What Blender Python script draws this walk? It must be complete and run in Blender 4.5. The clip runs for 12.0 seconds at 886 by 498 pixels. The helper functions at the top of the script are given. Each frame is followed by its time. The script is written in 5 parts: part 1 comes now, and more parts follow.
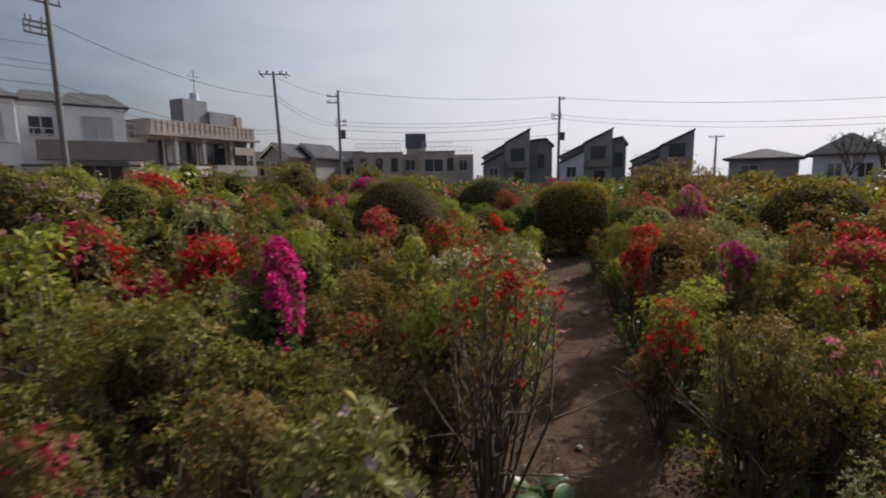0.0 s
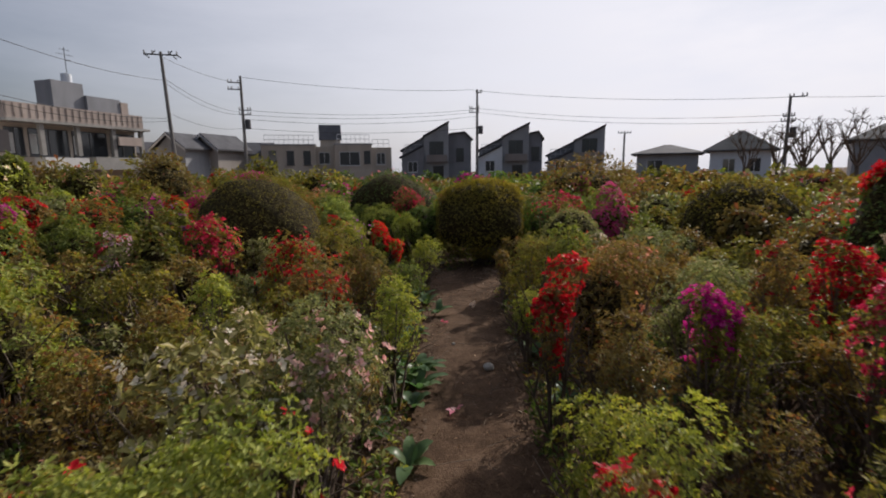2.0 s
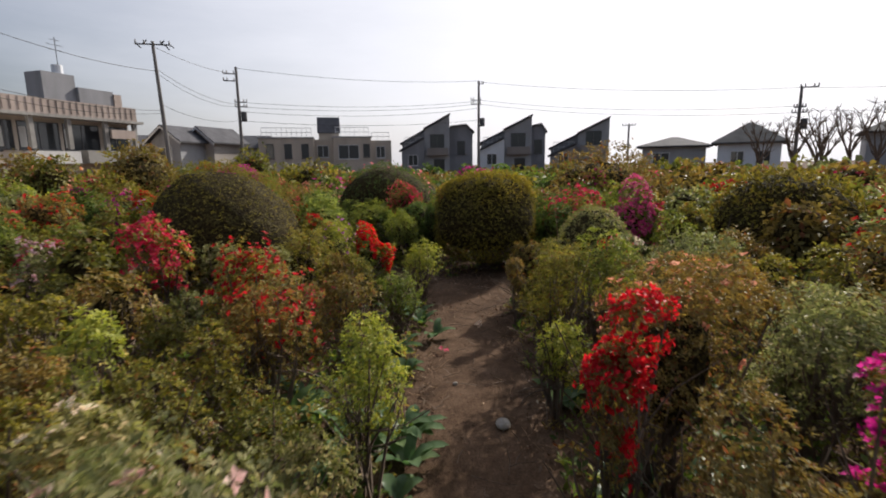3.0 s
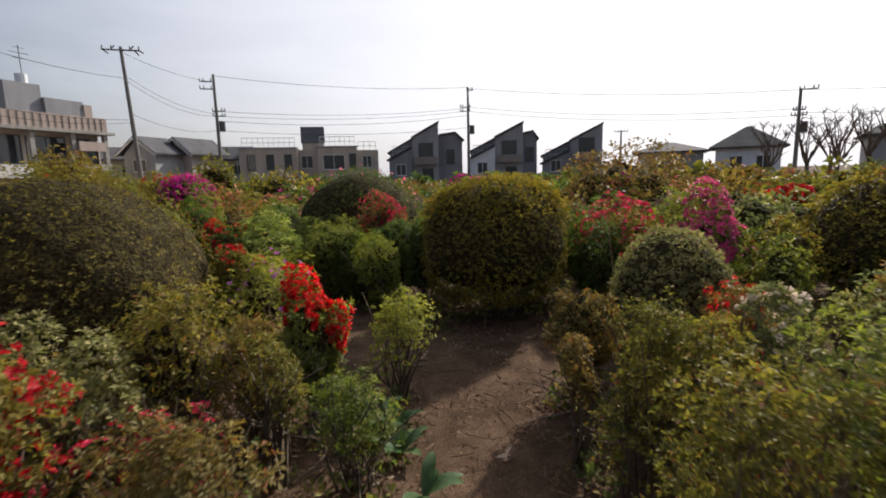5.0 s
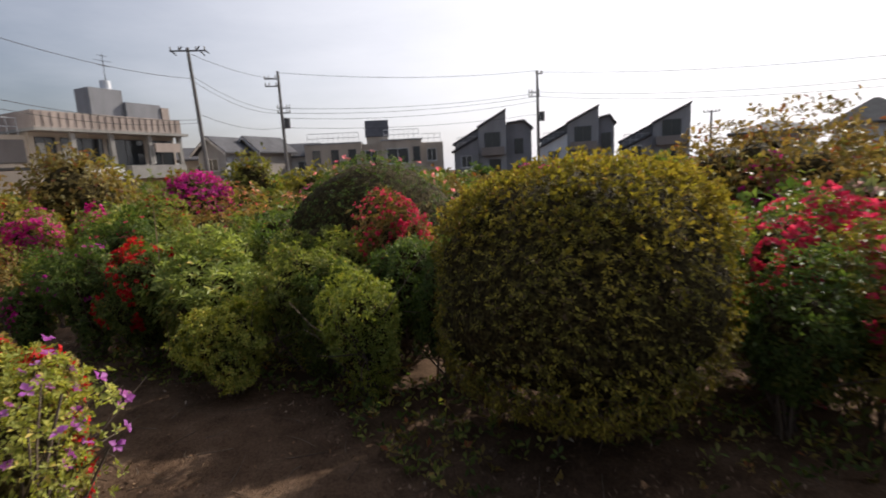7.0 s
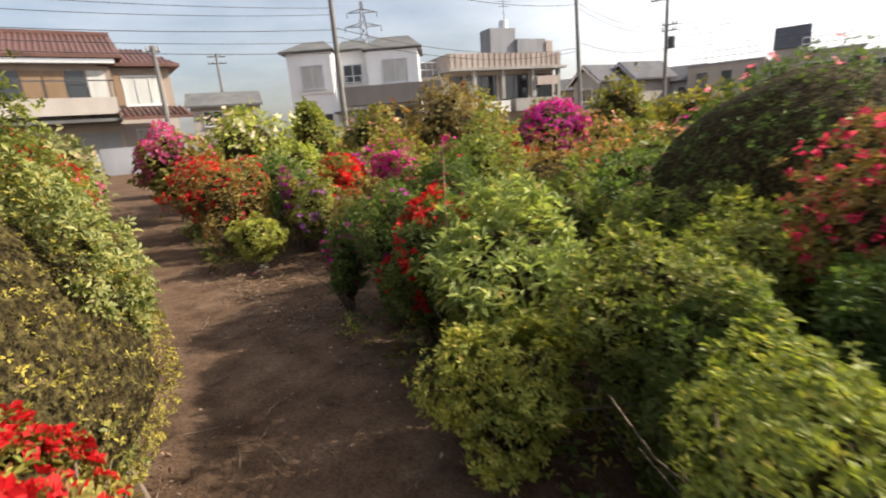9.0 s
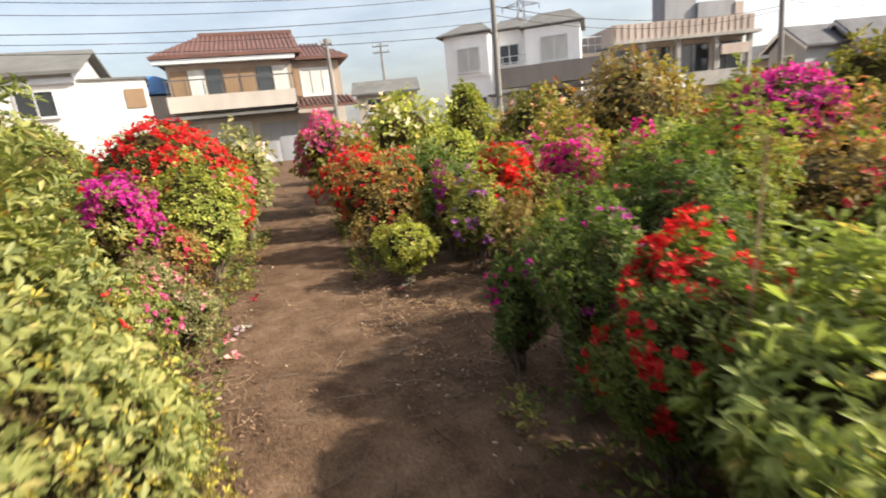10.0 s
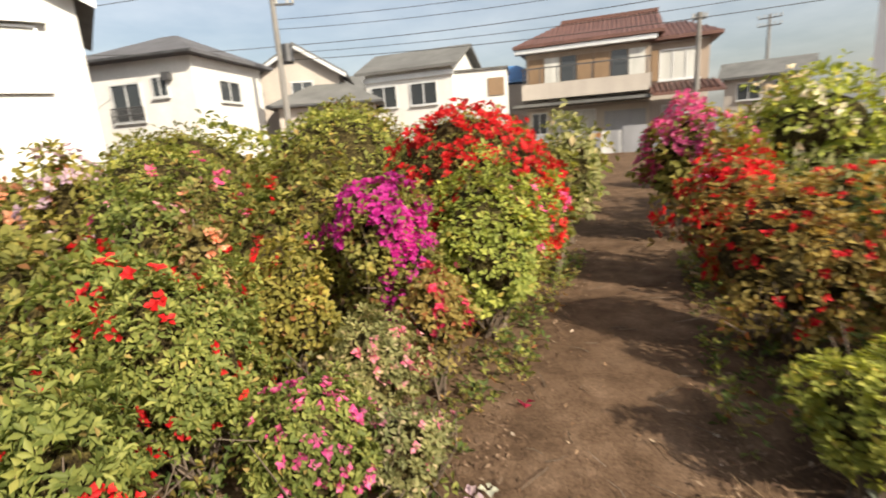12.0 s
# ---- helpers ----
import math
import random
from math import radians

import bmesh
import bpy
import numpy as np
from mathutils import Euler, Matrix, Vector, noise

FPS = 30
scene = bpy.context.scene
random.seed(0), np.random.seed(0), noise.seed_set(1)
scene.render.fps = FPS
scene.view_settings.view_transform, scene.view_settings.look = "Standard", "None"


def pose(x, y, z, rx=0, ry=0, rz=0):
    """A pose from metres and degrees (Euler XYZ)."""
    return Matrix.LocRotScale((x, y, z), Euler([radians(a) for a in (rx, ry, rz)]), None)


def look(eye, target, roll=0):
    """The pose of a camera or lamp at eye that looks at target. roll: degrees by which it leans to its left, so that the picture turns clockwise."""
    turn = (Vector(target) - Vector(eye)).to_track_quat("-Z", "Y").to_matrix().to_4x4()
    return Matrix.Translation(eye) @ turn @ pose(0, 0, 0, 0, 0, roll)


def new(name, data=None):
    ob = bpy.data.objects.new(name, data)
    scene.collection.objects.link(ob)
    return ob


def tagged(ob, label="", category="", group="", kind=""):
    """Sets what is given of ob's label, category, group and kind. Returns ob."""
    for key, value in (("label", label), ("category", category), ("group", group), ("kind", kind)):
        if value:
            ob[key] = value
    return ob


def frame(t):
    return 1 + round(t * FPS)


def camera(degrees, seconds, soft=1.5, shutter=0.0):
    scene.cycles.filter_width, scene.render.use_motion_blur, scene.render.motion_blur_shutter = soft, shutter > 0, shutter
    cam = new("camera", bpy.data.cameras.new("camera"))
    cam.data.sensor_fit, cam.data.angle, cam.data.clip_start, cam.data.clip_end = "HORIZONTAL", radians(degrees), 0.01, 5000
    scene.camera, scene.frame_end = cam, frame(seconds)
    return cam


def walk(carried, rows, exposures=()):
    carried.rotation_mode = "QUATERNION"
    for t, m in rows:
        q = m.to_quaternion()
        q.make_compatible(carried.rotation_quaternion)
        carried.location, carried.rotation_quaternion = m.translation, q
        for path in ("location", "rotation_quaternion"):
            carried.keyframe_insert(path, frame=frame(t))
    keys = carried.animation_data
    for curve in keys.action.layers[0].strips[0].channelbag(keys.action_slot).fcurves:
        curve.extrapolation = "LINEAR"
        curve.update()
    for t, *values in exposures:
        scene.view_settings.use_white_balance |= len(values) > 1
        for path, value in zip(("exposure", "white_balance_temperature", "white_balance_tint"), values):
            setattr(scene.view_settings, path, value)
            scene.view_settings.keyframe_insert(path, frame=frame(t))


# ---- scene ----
cam = camera(85.1, 12.0, soft=1.85, shutter=0.3)
SUN_AZ, SUN_EL = 44.0, 34.0          # degrees east of north, degrees up
# seconds, stops, white balance in kelvin, tint
EXPOSURES = [(0.0, -0.28, 6250, 15), (0.5, -0.6, 6200, 15), (1.0, -0.68, 6150, 14), (1.5, -0.5, 6200, 14), (2.5, -0.08, 6350, 13), (3.5, 0.2, 6450, 12), (5.5, 0.12, 6450, 12),
             (7.5, 0.28, 6500, 13), (9.5, 1.2, 6850, 10), (10.5, 1.28, 6950, 9), (12.0, 0.92, 7150, 8)]
METRES, EYE = 11.5, 1.42
ROWS = [
    (0.0, 0.0, 0.0, 0.0, -0.11, -8.28, 0.74),
    (0.5, 0.0179, 0.0357, 0.0008, -5.42, -7.67, 0.62),
    (1.0, 0.0345, 0.0669, 0.0013, -10.0, -8.0, 1.0),
    (1.5, 0.0434, 0.1021, 0.0006, -11.7, -8.66, 1.8),
    (2.0, 0.0536, 0.1344, 0.0029, -9.12, -9.13, 0.65),
    (2.5, 0.0583, 0.1735, 0.0004, -7.76, -9.62, 0.18),
    (3.0, 0.0679, 0.215, -0.0, -9.0, -9.85, 0.72),
    (3.5, 0.0735, 0.2598, -0.0017, -10.14, -8.69, -0.13),
    (5.5, 0.1042, 0.4287, -0.0071, -10.63, -8.79, 2.13),
    (6.0, 0.1168, 0.4785, -0.0085, -10.87, -9.26, 2.61),
    (6.5, 0.1292, 0.5252, -0.0088, -7.98, -9.13, 3.31),
    (7.0, 0.1435, 0.5703, -0.0099, -2.17, -9.32, 3.06),
    (7.5, 0.152, 0.6116, -0.0136, 7.65, -9.61, 3.66),
    (9.5, 0.0739, 0.7297, -0.0143, 48.21, -15.33, 5.06),
    (10.0, 0.031, 0.7531, -0.0117, 56.5, -14.81, 5.83),
    (10.5, -0.0096, 0.7705, -0.0102, 65.49, -13.58, 5.89),
    (11.0, -0.0505, 0.7853, -0.0071, 71.52, -12.57, 4.35),
    (11.5, -0.0898, 0.7964, -0.0083, 80.72, -12.13, 4.45),
    (12.0, -0.1297, 0.7974, -0.0083, 94.76, -12.7, 4.01),
]
walk(cam, [(t, pose(0, 0, EYE) @ pose(METRES * x, METRES * y, METRES * z, 90 + pitch, roll, yaw)) for t, x, y, z, yaw, pitch, roll in ROWS], EXPOSURES)

# ---- world and sun ----
world = bpy.data.worlds.new("sky")
scene.world = world
world.use_nodes = True
wn = world.node_tree
sky = wn.nodes.new("ShaderNodeTexSky")
sky.sky_type = "NISHITA"
sky.sun_disc = False
sky.sun_elevation, sky.sun_rotation = radians(SUN_EL), radians(SUN_AZ)
sky.air_density, sky.dust_density, sky.ozone_density = 1.0, 4.0, 1.5
# thin white haze: brightest round the sun, thickest near the horizon
sun_dir = Vector((math.sin(radians(SUN_AZ)) * math.cos(radians(SUN_EL)), math.cos(radians(SUN_AZ)) * math.cos(radians(SUN_EL)), math.sin(radians(SUN_EL))))
sky_dir = wn.nodes.new("ShaderNodeTexCoord")
sky_dot = wn.nodes.new("ShaderNodeVectorMath")
sky_dot.operation = "DOT_PRODUCT"
sky_dot.inputs[1].default_value = sun_dir
wn.links.new(sky_dir.outputs["Generated"], sky_dot.inputs[0])
glow = wn.nodes.new("ShaderNodeMapRange")
glow.inputs[1].default_value, glow.inputs[2].default_value, glow.inputs[3].default_value, glow.inputs[4].default_value = 0.22, 0.97, 0.13, 1.0
wn.links.new(sky_dot.outputs["Value"], glow.inputs[0])
height_of = wn.nodes.new("ShaderNodeSeparateXYZ")
wn.links.new(sky_dir.outputs["Generated"], height_of.inputs[0])
thin = wn.nodes.new("ShaderNodeMapRange")
thin.inputs[1].default_value, thin.inputs[2].default_value, thin.inputs[3].default_value, thin.inputs[4].default_value = 0.2, 0.8, 1.0, 0.75
wn.links.new(height_of.outputs[2], thin.inputs[0])
haze = wn.nodes.new("ShaderNodeMath")
haze.operation = "MULTIPLY"
wn.links.new(glow.outputs[0], haze.inputs[0])
wn.links.new(thin.outputs[0], haze.inputs[1])
veil = wn.nodes.new("ShaderNodeMix")
veil.data_type = "RGBA"
# faint streaks of high cloud
stretch = wn.nodes.new("ShaderNodeMapping")
stretch.inputs["Scale"].default_value = (2.0, 2.6, 8.0)
wn.links.new(sky_dir.outputs["Generated"], stretch.inputs[0])
wisps = wn.nodes.new("ShaderNodeTexNoise")
wisps.inputs["Scale"].default_value, wisps.inputs["Detail"].default_value, wisps.inputs["Roughness"].default_value = 1.6, 6.0, 0.6
wn.links.new(stretch.outputs[0], wisps.inputs["Vector"])
wisp_range = wn.nodes.new("ShaderNodeMapRange")
wisp_range.inputs[1].default_value, wisp_range.inputs[2].default_value, wisp_range.inputs[3].default_value, wisp_range.inputs[4].default_value = 0.35, 0.7, -0.04, 0.07
wn.links.new(wisps.outputs[0], wisp_range.inputs[0])
cloud = wn.nodes.new("ShaderNodeMath")
cloud.operation, cloud.use_clamp = "ADD", True
wn.links.new(haze.outputs[0], cloud.inputs[0])
wn.links.new(wisp_range.outputs[0], cloud.inputs[1])
wn.links.new(cloud.outputs[0], veil.inputs[0])
wn.links.new(sky.outputs[0], veil.inputs[6])
veil.inputs[7].default_value = (11.6, 11.7, 12.3, 1)
wn.links.new(veil.outputs[2], wn.nodes["Background"].inputs[0])
wn.nodes["Background"].inputs[1].default_value = 0.085

sun_data = bpy.data.lights.new("sun", "SUN")
sun_data.energy, sun_data.angle, sun_data.color = 5.0, radians(1.0), (1.0, 0.92, 0.80)
sun = new("sun", sun_data)
sun.matrix_world = look(sun_dir * 80, (0, 0, 0))


# ---- materials ----
def material(name):
    m = bpy.data.materials.new(name)
    m.use_nodes = True
    nt = m.node_tree
    return m, nt, nt.nodes["Principled BSDF"]


def node(nt, kind, **inputs):
    n = nt.nodes.new(kind)
    for key, value in inputs.items():
        n.inputs[key.replace("_", " ")].default_value = value
    return n


def ramp(nt, source, colours):
    r = nt.nodes.new("ShaderNodeValToRGB")
    el = r.color_ramp.elements
    while len(el) < len(colours):
        el.new(0.5)
    for e, (pos, col) in zip(el, colours):
        e.position, e.color = pos, (*col, 1)
    nt.links.new(source, r.inputs[0])
    return r.outputs[0]


def coords(nt, scale=(1, 1, 1)):
    g = nt.nodes.new("ShaderNodeTexCoord")
    mp = nt.nodes.new("ShaderNodeMapping")
    mp.inputs["Scale"].default_value = scale
    nt.links.new(g.outputs["Object"], mp.inputs[0])
    return mp.outputs[0]


def noise_fac(nt, co, scale, detail=4.0, rough=0.55):
    n = node(nt, "ShaderNodeTexNoise", Scale=scale, Detail=detail, Roughness=rough)
    nt.links.new(co, n.inputs["Vector"])
    return n.outputs["Fac"]


def mix(nt, fac, a, b, blend="MIX"):
    n = nt.nodes.new("ShaderNodeMix")
    n.data_type, n.blend_type = "RGBA", blend
    for value, sock in ((fac, n.inputs[0]), (a, n.inputs[6]), (b, n.inputs[7])):
        if isinstance(value, (int, float)):
            sock.default_value = value
        elif isinstance(value, tuple):
            sock.default_value = (*value, 1)
        else:
            nt.links.new(value, sock)
    return n.outputs[2]


def bump(nt, bsdf, height, strength, distance=0.01):
    b = node(nt, "ShaderNodeBump", Strength=strength, Distance=distance)
    nt.links.new(height, b.inputs["Height"])
    nt.links.new(b.outputs[0], bsdf.inputs["Normal"])


def leafy(name, dark, mid, light, accent, share, through_colour, gloss=0.52, see=0.38):
    """Leaf or petal: colour varies leaf by leaf and over the shrub, some light passes through."""
    m, nt, p = material(name)
    dark = tuple(0.65 * a + 0.35 * b for a, b in zip(dark, mid))
    light = tuple(0.8 * a + 0.2 * b for a, b in zip(light, mid))
    geo = nt.nodes.new("ShaderNodeNewGeometry")
    co = coords(nt)
    col = ramp(nt, geo.outputs["Random Per Island"], [(0.0, dark), (0.45, mid), (1.0 - share, light), (min(1.0, 1.0 - share + 0.02), accent)])
    patch = ramp(nt, noise_fac(nt, co, 4.0, 3.0), [(0.35, (0.82, 0.86, 0.78)), (0.7, (1.5, 1.42, 1.2))])
    col = mix(nt, 1.0, col, patch, "MULTIPLY")
    info = nt.nodes.new("ShaderNodeObjectInfo")
    tint = ramp(nt, info.outputs["Random"], [(0.0, (0.8, 0.84, 0.8)), (0.5, (1.0, 1.0, 1.0)), (1.0, (1.15, 1.06, 0.9))])
    col = mix(nt, 1.0, col, tint, "MULTIPLY")
    nt.links.new(col, p.inputs["Base Color"])
    p.inputs["Roughness"].default_value = gloss
    p.inputs["Specular IOR Level"].default_value = 0.16
    tr = nt.nodes.new("ShaderNodeBsdfTranslucent")
    nt.links.new(mix(nt, 1.0, col, through_colour, "MULTIPLY"), tr.inputs[0])
    ms = nt.nodes.new("ShaderNodeMixShader")
    ms.inputs[0].default_value = see
    nt.links.new(p.outputs[0], ms.inputs[1])
    nt.links.new(tr.outputs[0], ms.inputs[2])
    nt.links.new(ms.outputs[0], nt.nodes["Material Output"].inputs[0])
    return m


def plain(name, colour, rough=0.7, grain=8.0, amount=0.25, relief=0.15, metal=0.0, streak=1.0):
    """A painted, rendered or mineral surface with stains at two sizes and fine relief."""
    m, nt, p = material(name)
    co = coords(nt, (1, 1, streak))
    big, fine = noise_fac(nt, co, grain * 0.12, 5.0), noise_fac(nt, co, grain * 6.0, 3.0)
    lo, hi = 1.0 - amount, 1.0 + amount * 0.4
    col = mix(nt, 1.0, colour, ramp(nt, big, [(0.3, (lo, lo, lo)), (0.65, (hi, hi, hi))]), "MULTIPLY")
    col = mix(nt, 1.0, col, ramp(nt, fine, [(0.3, (0.88, 0.88, 0.88)), (0.7, (1.06, 1.06, 1.06))]), "MULTIPLY")
    nt.links.new(col, p.inputs["Base Color"])
    p.inputs["Roughness"].default_value, p.inputs["Metallic"].default_value = rough, metal
    p.inputs["Specular IOR Level"].default_value = 0.5 if rough < 0.8 else 0.15
    if relief:
        bump(nt, p, fine, relief)
    return m


LEAF = {
    "olive": leafy("leaf_olive", (0.081, 0.086, 0.027), (0.172, 0.163, 0.050), (0.316, 0.274, 0.089), (0.212, 0.096, 0.049), 0.08, (1.23, 1.25, 0.56)),
    "green": leafy("leaf_green", (0.075, 0.101, 0.031), (0.162, 0.182, 0.057), (0.318, 0.314, 0.103), (0.295, 0.212, 0.085), 0.05, (1.19, 1.35, 0.56)),
    "deep": leafy("leaf_deep", (0.042, 0.063, 0.023), (0.088, 0.122, 0.040), (0.170, 0.203, 0.071), (0.197, 0.185, 0.067), 0.06, (1.14, 1.35, 0.62)),
    "lime": leafy("leaf_lime", (0.125, 0.149, 0.040), (0.257, 0.289, 0.076), (0.438, 0.433, 0.125), (0.468, 0.375, 0.123), 0.06, (1.23, 1.25, 0.50)),
    "grey": leafy("leaf_grey", (0.116, 0.119, 0.058), (0.208, 0.207, 0.103), (0.355, 0.328, 0.176), (0.404, 0.323, 0.219), 0.12, (1.09, 1.25, 0.80)),
    "brown": leafy("leaf_brown", (0.103, 0.082, 0.033), (0.185, 0.147, 0.058), (0.301, 0.257, 0.103), (0.235, 0.095, 0.054), 0.09, (1.33, 1.10, 0.62)),
    "ball": leafy("leaf_clipped", (0.070, 0.062, 0.018), (0.160, 0.135, 0.030), (0.400, 0.330, 0.062), (0.120, 0.080, 0.050), 0.12, (1.3, 1.2, 0.45), 0.65, 0.20),
    # paler yellow for the clipped tops: their sunlit look is put into the colour
    "lit_shoot": leafy("leaf_lit_top_growth", (0.130, 0.112, 0.028), (0.230, 0.200, 0.045), (0.340, 0.300, 0.070), (0.220, 0.140, 0.055), 0.12, (1.25, 1.2, 0.55), 0.55, 0.40),
    "rhodo": leafy("leaf_long", (0.121, 0.166, 0.053), (0.236, 0.278, 0.102), (0.405, 0.434, 0.173), (0.523, 0.390, 0.164), 0.04, (1.19, 1.25, 0.62), 0.35),
    "glossy": leafy("leaf_glossy", (0.073, 0.097, 0.039), (0.161, 0.181, 0.073), (0.297, 0.305, 0.133), (0.292, 0.268, 0.124), 0.07, (1.1, 1.2, 0.6), 0.38),
    "white_green": leafy("leaf_pale", (0.150, 0.140, 0.050), (0.250, 0.232, 0.090), (0.380, 0.350, 0.160), (0.480, 0.410, 0.250), 0.12, (1.1, 1.1, 0.75)),
    "dock": leafy("leaf_broad", (0.046, 0.086, 0.042), (0.088, 0.144, 0.076), (0.150, 0.222, 0.122), (0.236, 0.237, 0.129), 0.03, (1.04, 1.35, 0.75), 0.3),
    "litter": leafy("leaf_dry", (0.066, 0.042, 0.034), (0.140, 0.088, 0.068), (0.246, 0.175, 0.142), (0.406, 0.335, 0.305), 0.05, (1.14, 1.00, 0.80), 0.8, 0.15),
}


def petal(name, dark, mid, light):
    return leafy("petal_" + name, dark, mid, light, light, 0.1, (1.15, 0.9, 0.95), 0.5, 0.45)


PETAL = {
    "red": petal("red", (0.264, 0.005, 0.012), (0.458, 0.011, 0.025), (0.598, 0.031, 0.048)),
    "scarlet": petal("scarlet", (0.334, 0.007, 0.012), (0.528, 0.014, 0.021), (0.651, 0.040, 0.044)),
    "crimson": petal("crimson", (0.264, 0.011, 0.035), (0.493, 0.026, 0.097), (0.634, 0.097, 0.194)),
    "magenta": petal("magenta", (0.264, 0.009, 0.150), (0.484, 0.018, 0.282), (0.634, 0.070, 0.422)),
    "violet": petal("violet", (0.141, 0.007, 0.114), (0.299, 0.013, 0.246), (0.440, 0.044, 0.370)),
    "purple": petal("purple", (0.211, 0.044, 0.299), (0.370, 0.106, 0.484), (0.510, 0.229, 0.598)),
    "pink": petal("pink", (0.546, 0.079, 0.194), (0.660, 0.211, 0.352), (0.722, 0.422, 0.493)),
    "blush": petal("blush", (0.528, 0.282, 0.299), (0.616, 0.405, 0.414), (0.704, 0.563, 0.554)),
    "rose": petal("rose", (0.440, 0.035, 0.176), (0.616, 0.079, 0.290), (0.704, 0.229, 0.422)),
    "coral": petal("coral", (0.510, 0.141, 0.088), (0.634, 0.282, 0.194), (0.704, 0.458, 0.352)),
    "mauve": petal("mauve", (0.370, 0.229, 0.370), (0.510, 0.352, 0.493), (0.616, 0.484, 0.581)),
    "white": petal("white", (0.528, 0.528, 0.458), (0.634, 0.634, 0.581), (0.722, 0.722, 0.686)),
}
FLOWER_WORD = {"red": "red", "scarlet": "bright scarlet", "crimson": "crimson", "magenta": "magenta", "violet": "dark magenta", "purple": "light purple",
               "pink": "pink", "blush": "pale blush pink", "rose": "hot pink", "coral": "pale coral", "mauve": "pale mauve", "white": "white"}
LEAF_WORD = {"olive": "olive green", "green": "fresh green", "deep": "dark green", "lime": "yellow-green", "grey": "dull grey-green", "brown": "bronze-tinged",
             "ball": "yellow-tipped olive", "rhodo": "long-leaved green", "glossy": "glossy mid-green", "white_green": "pale green"}

# dark mottle on the solid crown core, imitating shaded leaves and twigs deep inside
occluder_mat, nt, p = material("twig_occluder_mottle")
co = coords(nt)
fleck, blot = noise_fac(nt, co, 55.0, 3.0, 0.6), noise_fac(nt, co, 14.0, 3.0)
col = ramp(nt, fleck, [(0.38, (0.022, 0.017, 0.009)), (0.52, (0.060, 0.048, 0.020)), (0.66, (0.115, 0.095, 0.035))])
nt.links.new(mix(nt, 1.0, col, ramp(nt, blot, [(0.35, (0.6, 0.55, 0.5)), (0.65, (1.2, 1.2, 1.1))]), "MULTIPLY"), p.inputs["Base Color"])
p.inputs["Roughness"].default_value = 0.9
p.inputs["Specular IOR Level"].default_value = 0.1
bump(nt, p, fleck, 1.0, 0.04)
bark = plain("bark", (0.17, 0.13, 0.10), 0.9, 30.0, 0.5, 0.6)
soil, nt, p = material("soil")
co = coords(nt)
big, mid_n, fine = noise_fac(nt, co, 0.7, 5.0), noise_fac(nt, co, 5.0, 6.0, 0.65), noise_fac(nt, co, 70.0, 5.0, 0.7)
col = ramp(nt, mid_n, [(0.28, (0.064, 0.041, 0.027)), (0.5, (0.118, 0.077, 0.051)), (0.75, (0.188, 0.129, 0.090))])
col = mix(nt, 1.0, col, ramp(nt, big, [(0.35, (0.82, 0.8, 0.78)), (0.65, (1.12, 1.1, 1.08))]), "MULTIPLY")
col = mix(nt, 1.0, col, ramp(nt, fine, [(0.35, (0.6, 0.58, 0.56)), (0.62, (1.12, 1.1, 1.08))]), "MULTIPLY")
nt.links.new(col, p.inputs["Base Color"])
p.inputs["Roughness"].default_value = 0.95
p.inputs["Specular IOR Level"].default_value = 0.08
bump(nt, p, mix(nt, 0.5, mid_n, fine), 0.7, 0.03)

bright_wall = plain("bright_white_siding", (0.82, 0.82, 0.82), 0.6, 6.0, 0.08, 0.1, 0.0, 0.35)
white_wall = plain("white_render", (0.60, 0.595, 0.58), 0.75, 6.0, 0.12, 0.1, 0.0, 0.35)
cream_wall = plain("cream_render", (0.40, 0.36, 0.325), 0.8, 6.0, 0.15, 0.1, 0.0, 0.35)
beige_wall = plain("beige_render", (0.50, 0.44, 0.37), 0.8, 6.0, 0.2, 0.1, 0.0, 0.35)
taupe_wall = plain("taupe_panel", (0.25, 0.22, 0.20), 0.7, 6.0, 0.2, 0.1, 0.0, 0.35)
# grey_render, dark_siding and dark_tile are lightened: distance haze put into the colour
grey_wall = plain("grey_render", (0.36, 0.365, 0.375), 0.8, 6.0, 0.2, 0.1, 0.0, 0.35)
blue_grey_wall = plain("pale_blue_siding", (0.70, 0.73, 0.77), 0.7, 6.0, 0.12, 0.1, 0.0, 0.35)
dark_wall = plain("dark_siding", (0.23, 0.232, 0.25), 0.6, 6.0, 0.25, 0.1, 0.0, 0.35)
brown_wall = plain("brown_panel", (0.22, 0.14, 0.08), 0.6, 6.0, 0.3, 0.1, 0.0, 0.3)
cedar_wall = plain("cedar_boards", (0.30, 0.235, 0.185), 0.75, 6.0, 0.25, 0.1, 0.0, 0.3)
tan_wall = plain("tan_parapet", (0.42, 0.35, 0.31), 0.8, 6.0, 0.25, 0.1, 0.0, 0.3)
concrete = plain("concrete", (0.33, 0.32, 0.30), 0.85, 10.0, 0.25, 0.2)
pole_mat = plain("pole_concrete", (0.20, 0.19, 0.18), 0.85, 10.0, 0.2, 0.2)
iron = plain("grey_iron", (0.10, 0.10, 0.105), 0.5, 20.0, 0.3, 0.1, 0.6)
cable_mat = plain("black_cable", (0.03, 0.03, 0.032), 0.6, 20.0, 0.1, 0.0)
rail_mat = plain("pale_metal", (0.62, 0.63, 0.64), 0.45, 20.0, 0.1, 0.0, 0.4)
blue_sheet = plain("blue_sheet", (0.05, 0.16, 0.36), 0.5, 6.0, 0.2, 0.1)
slate = plain("grey_slate", (0.13, 0.13, 0.128), 0.95, 8.0, 0.25, 0.3)
dark_roof = plain("dark_tile", (0.105, 0.105, 0.115), 0.85, 8.0, 0.25, 0.3)
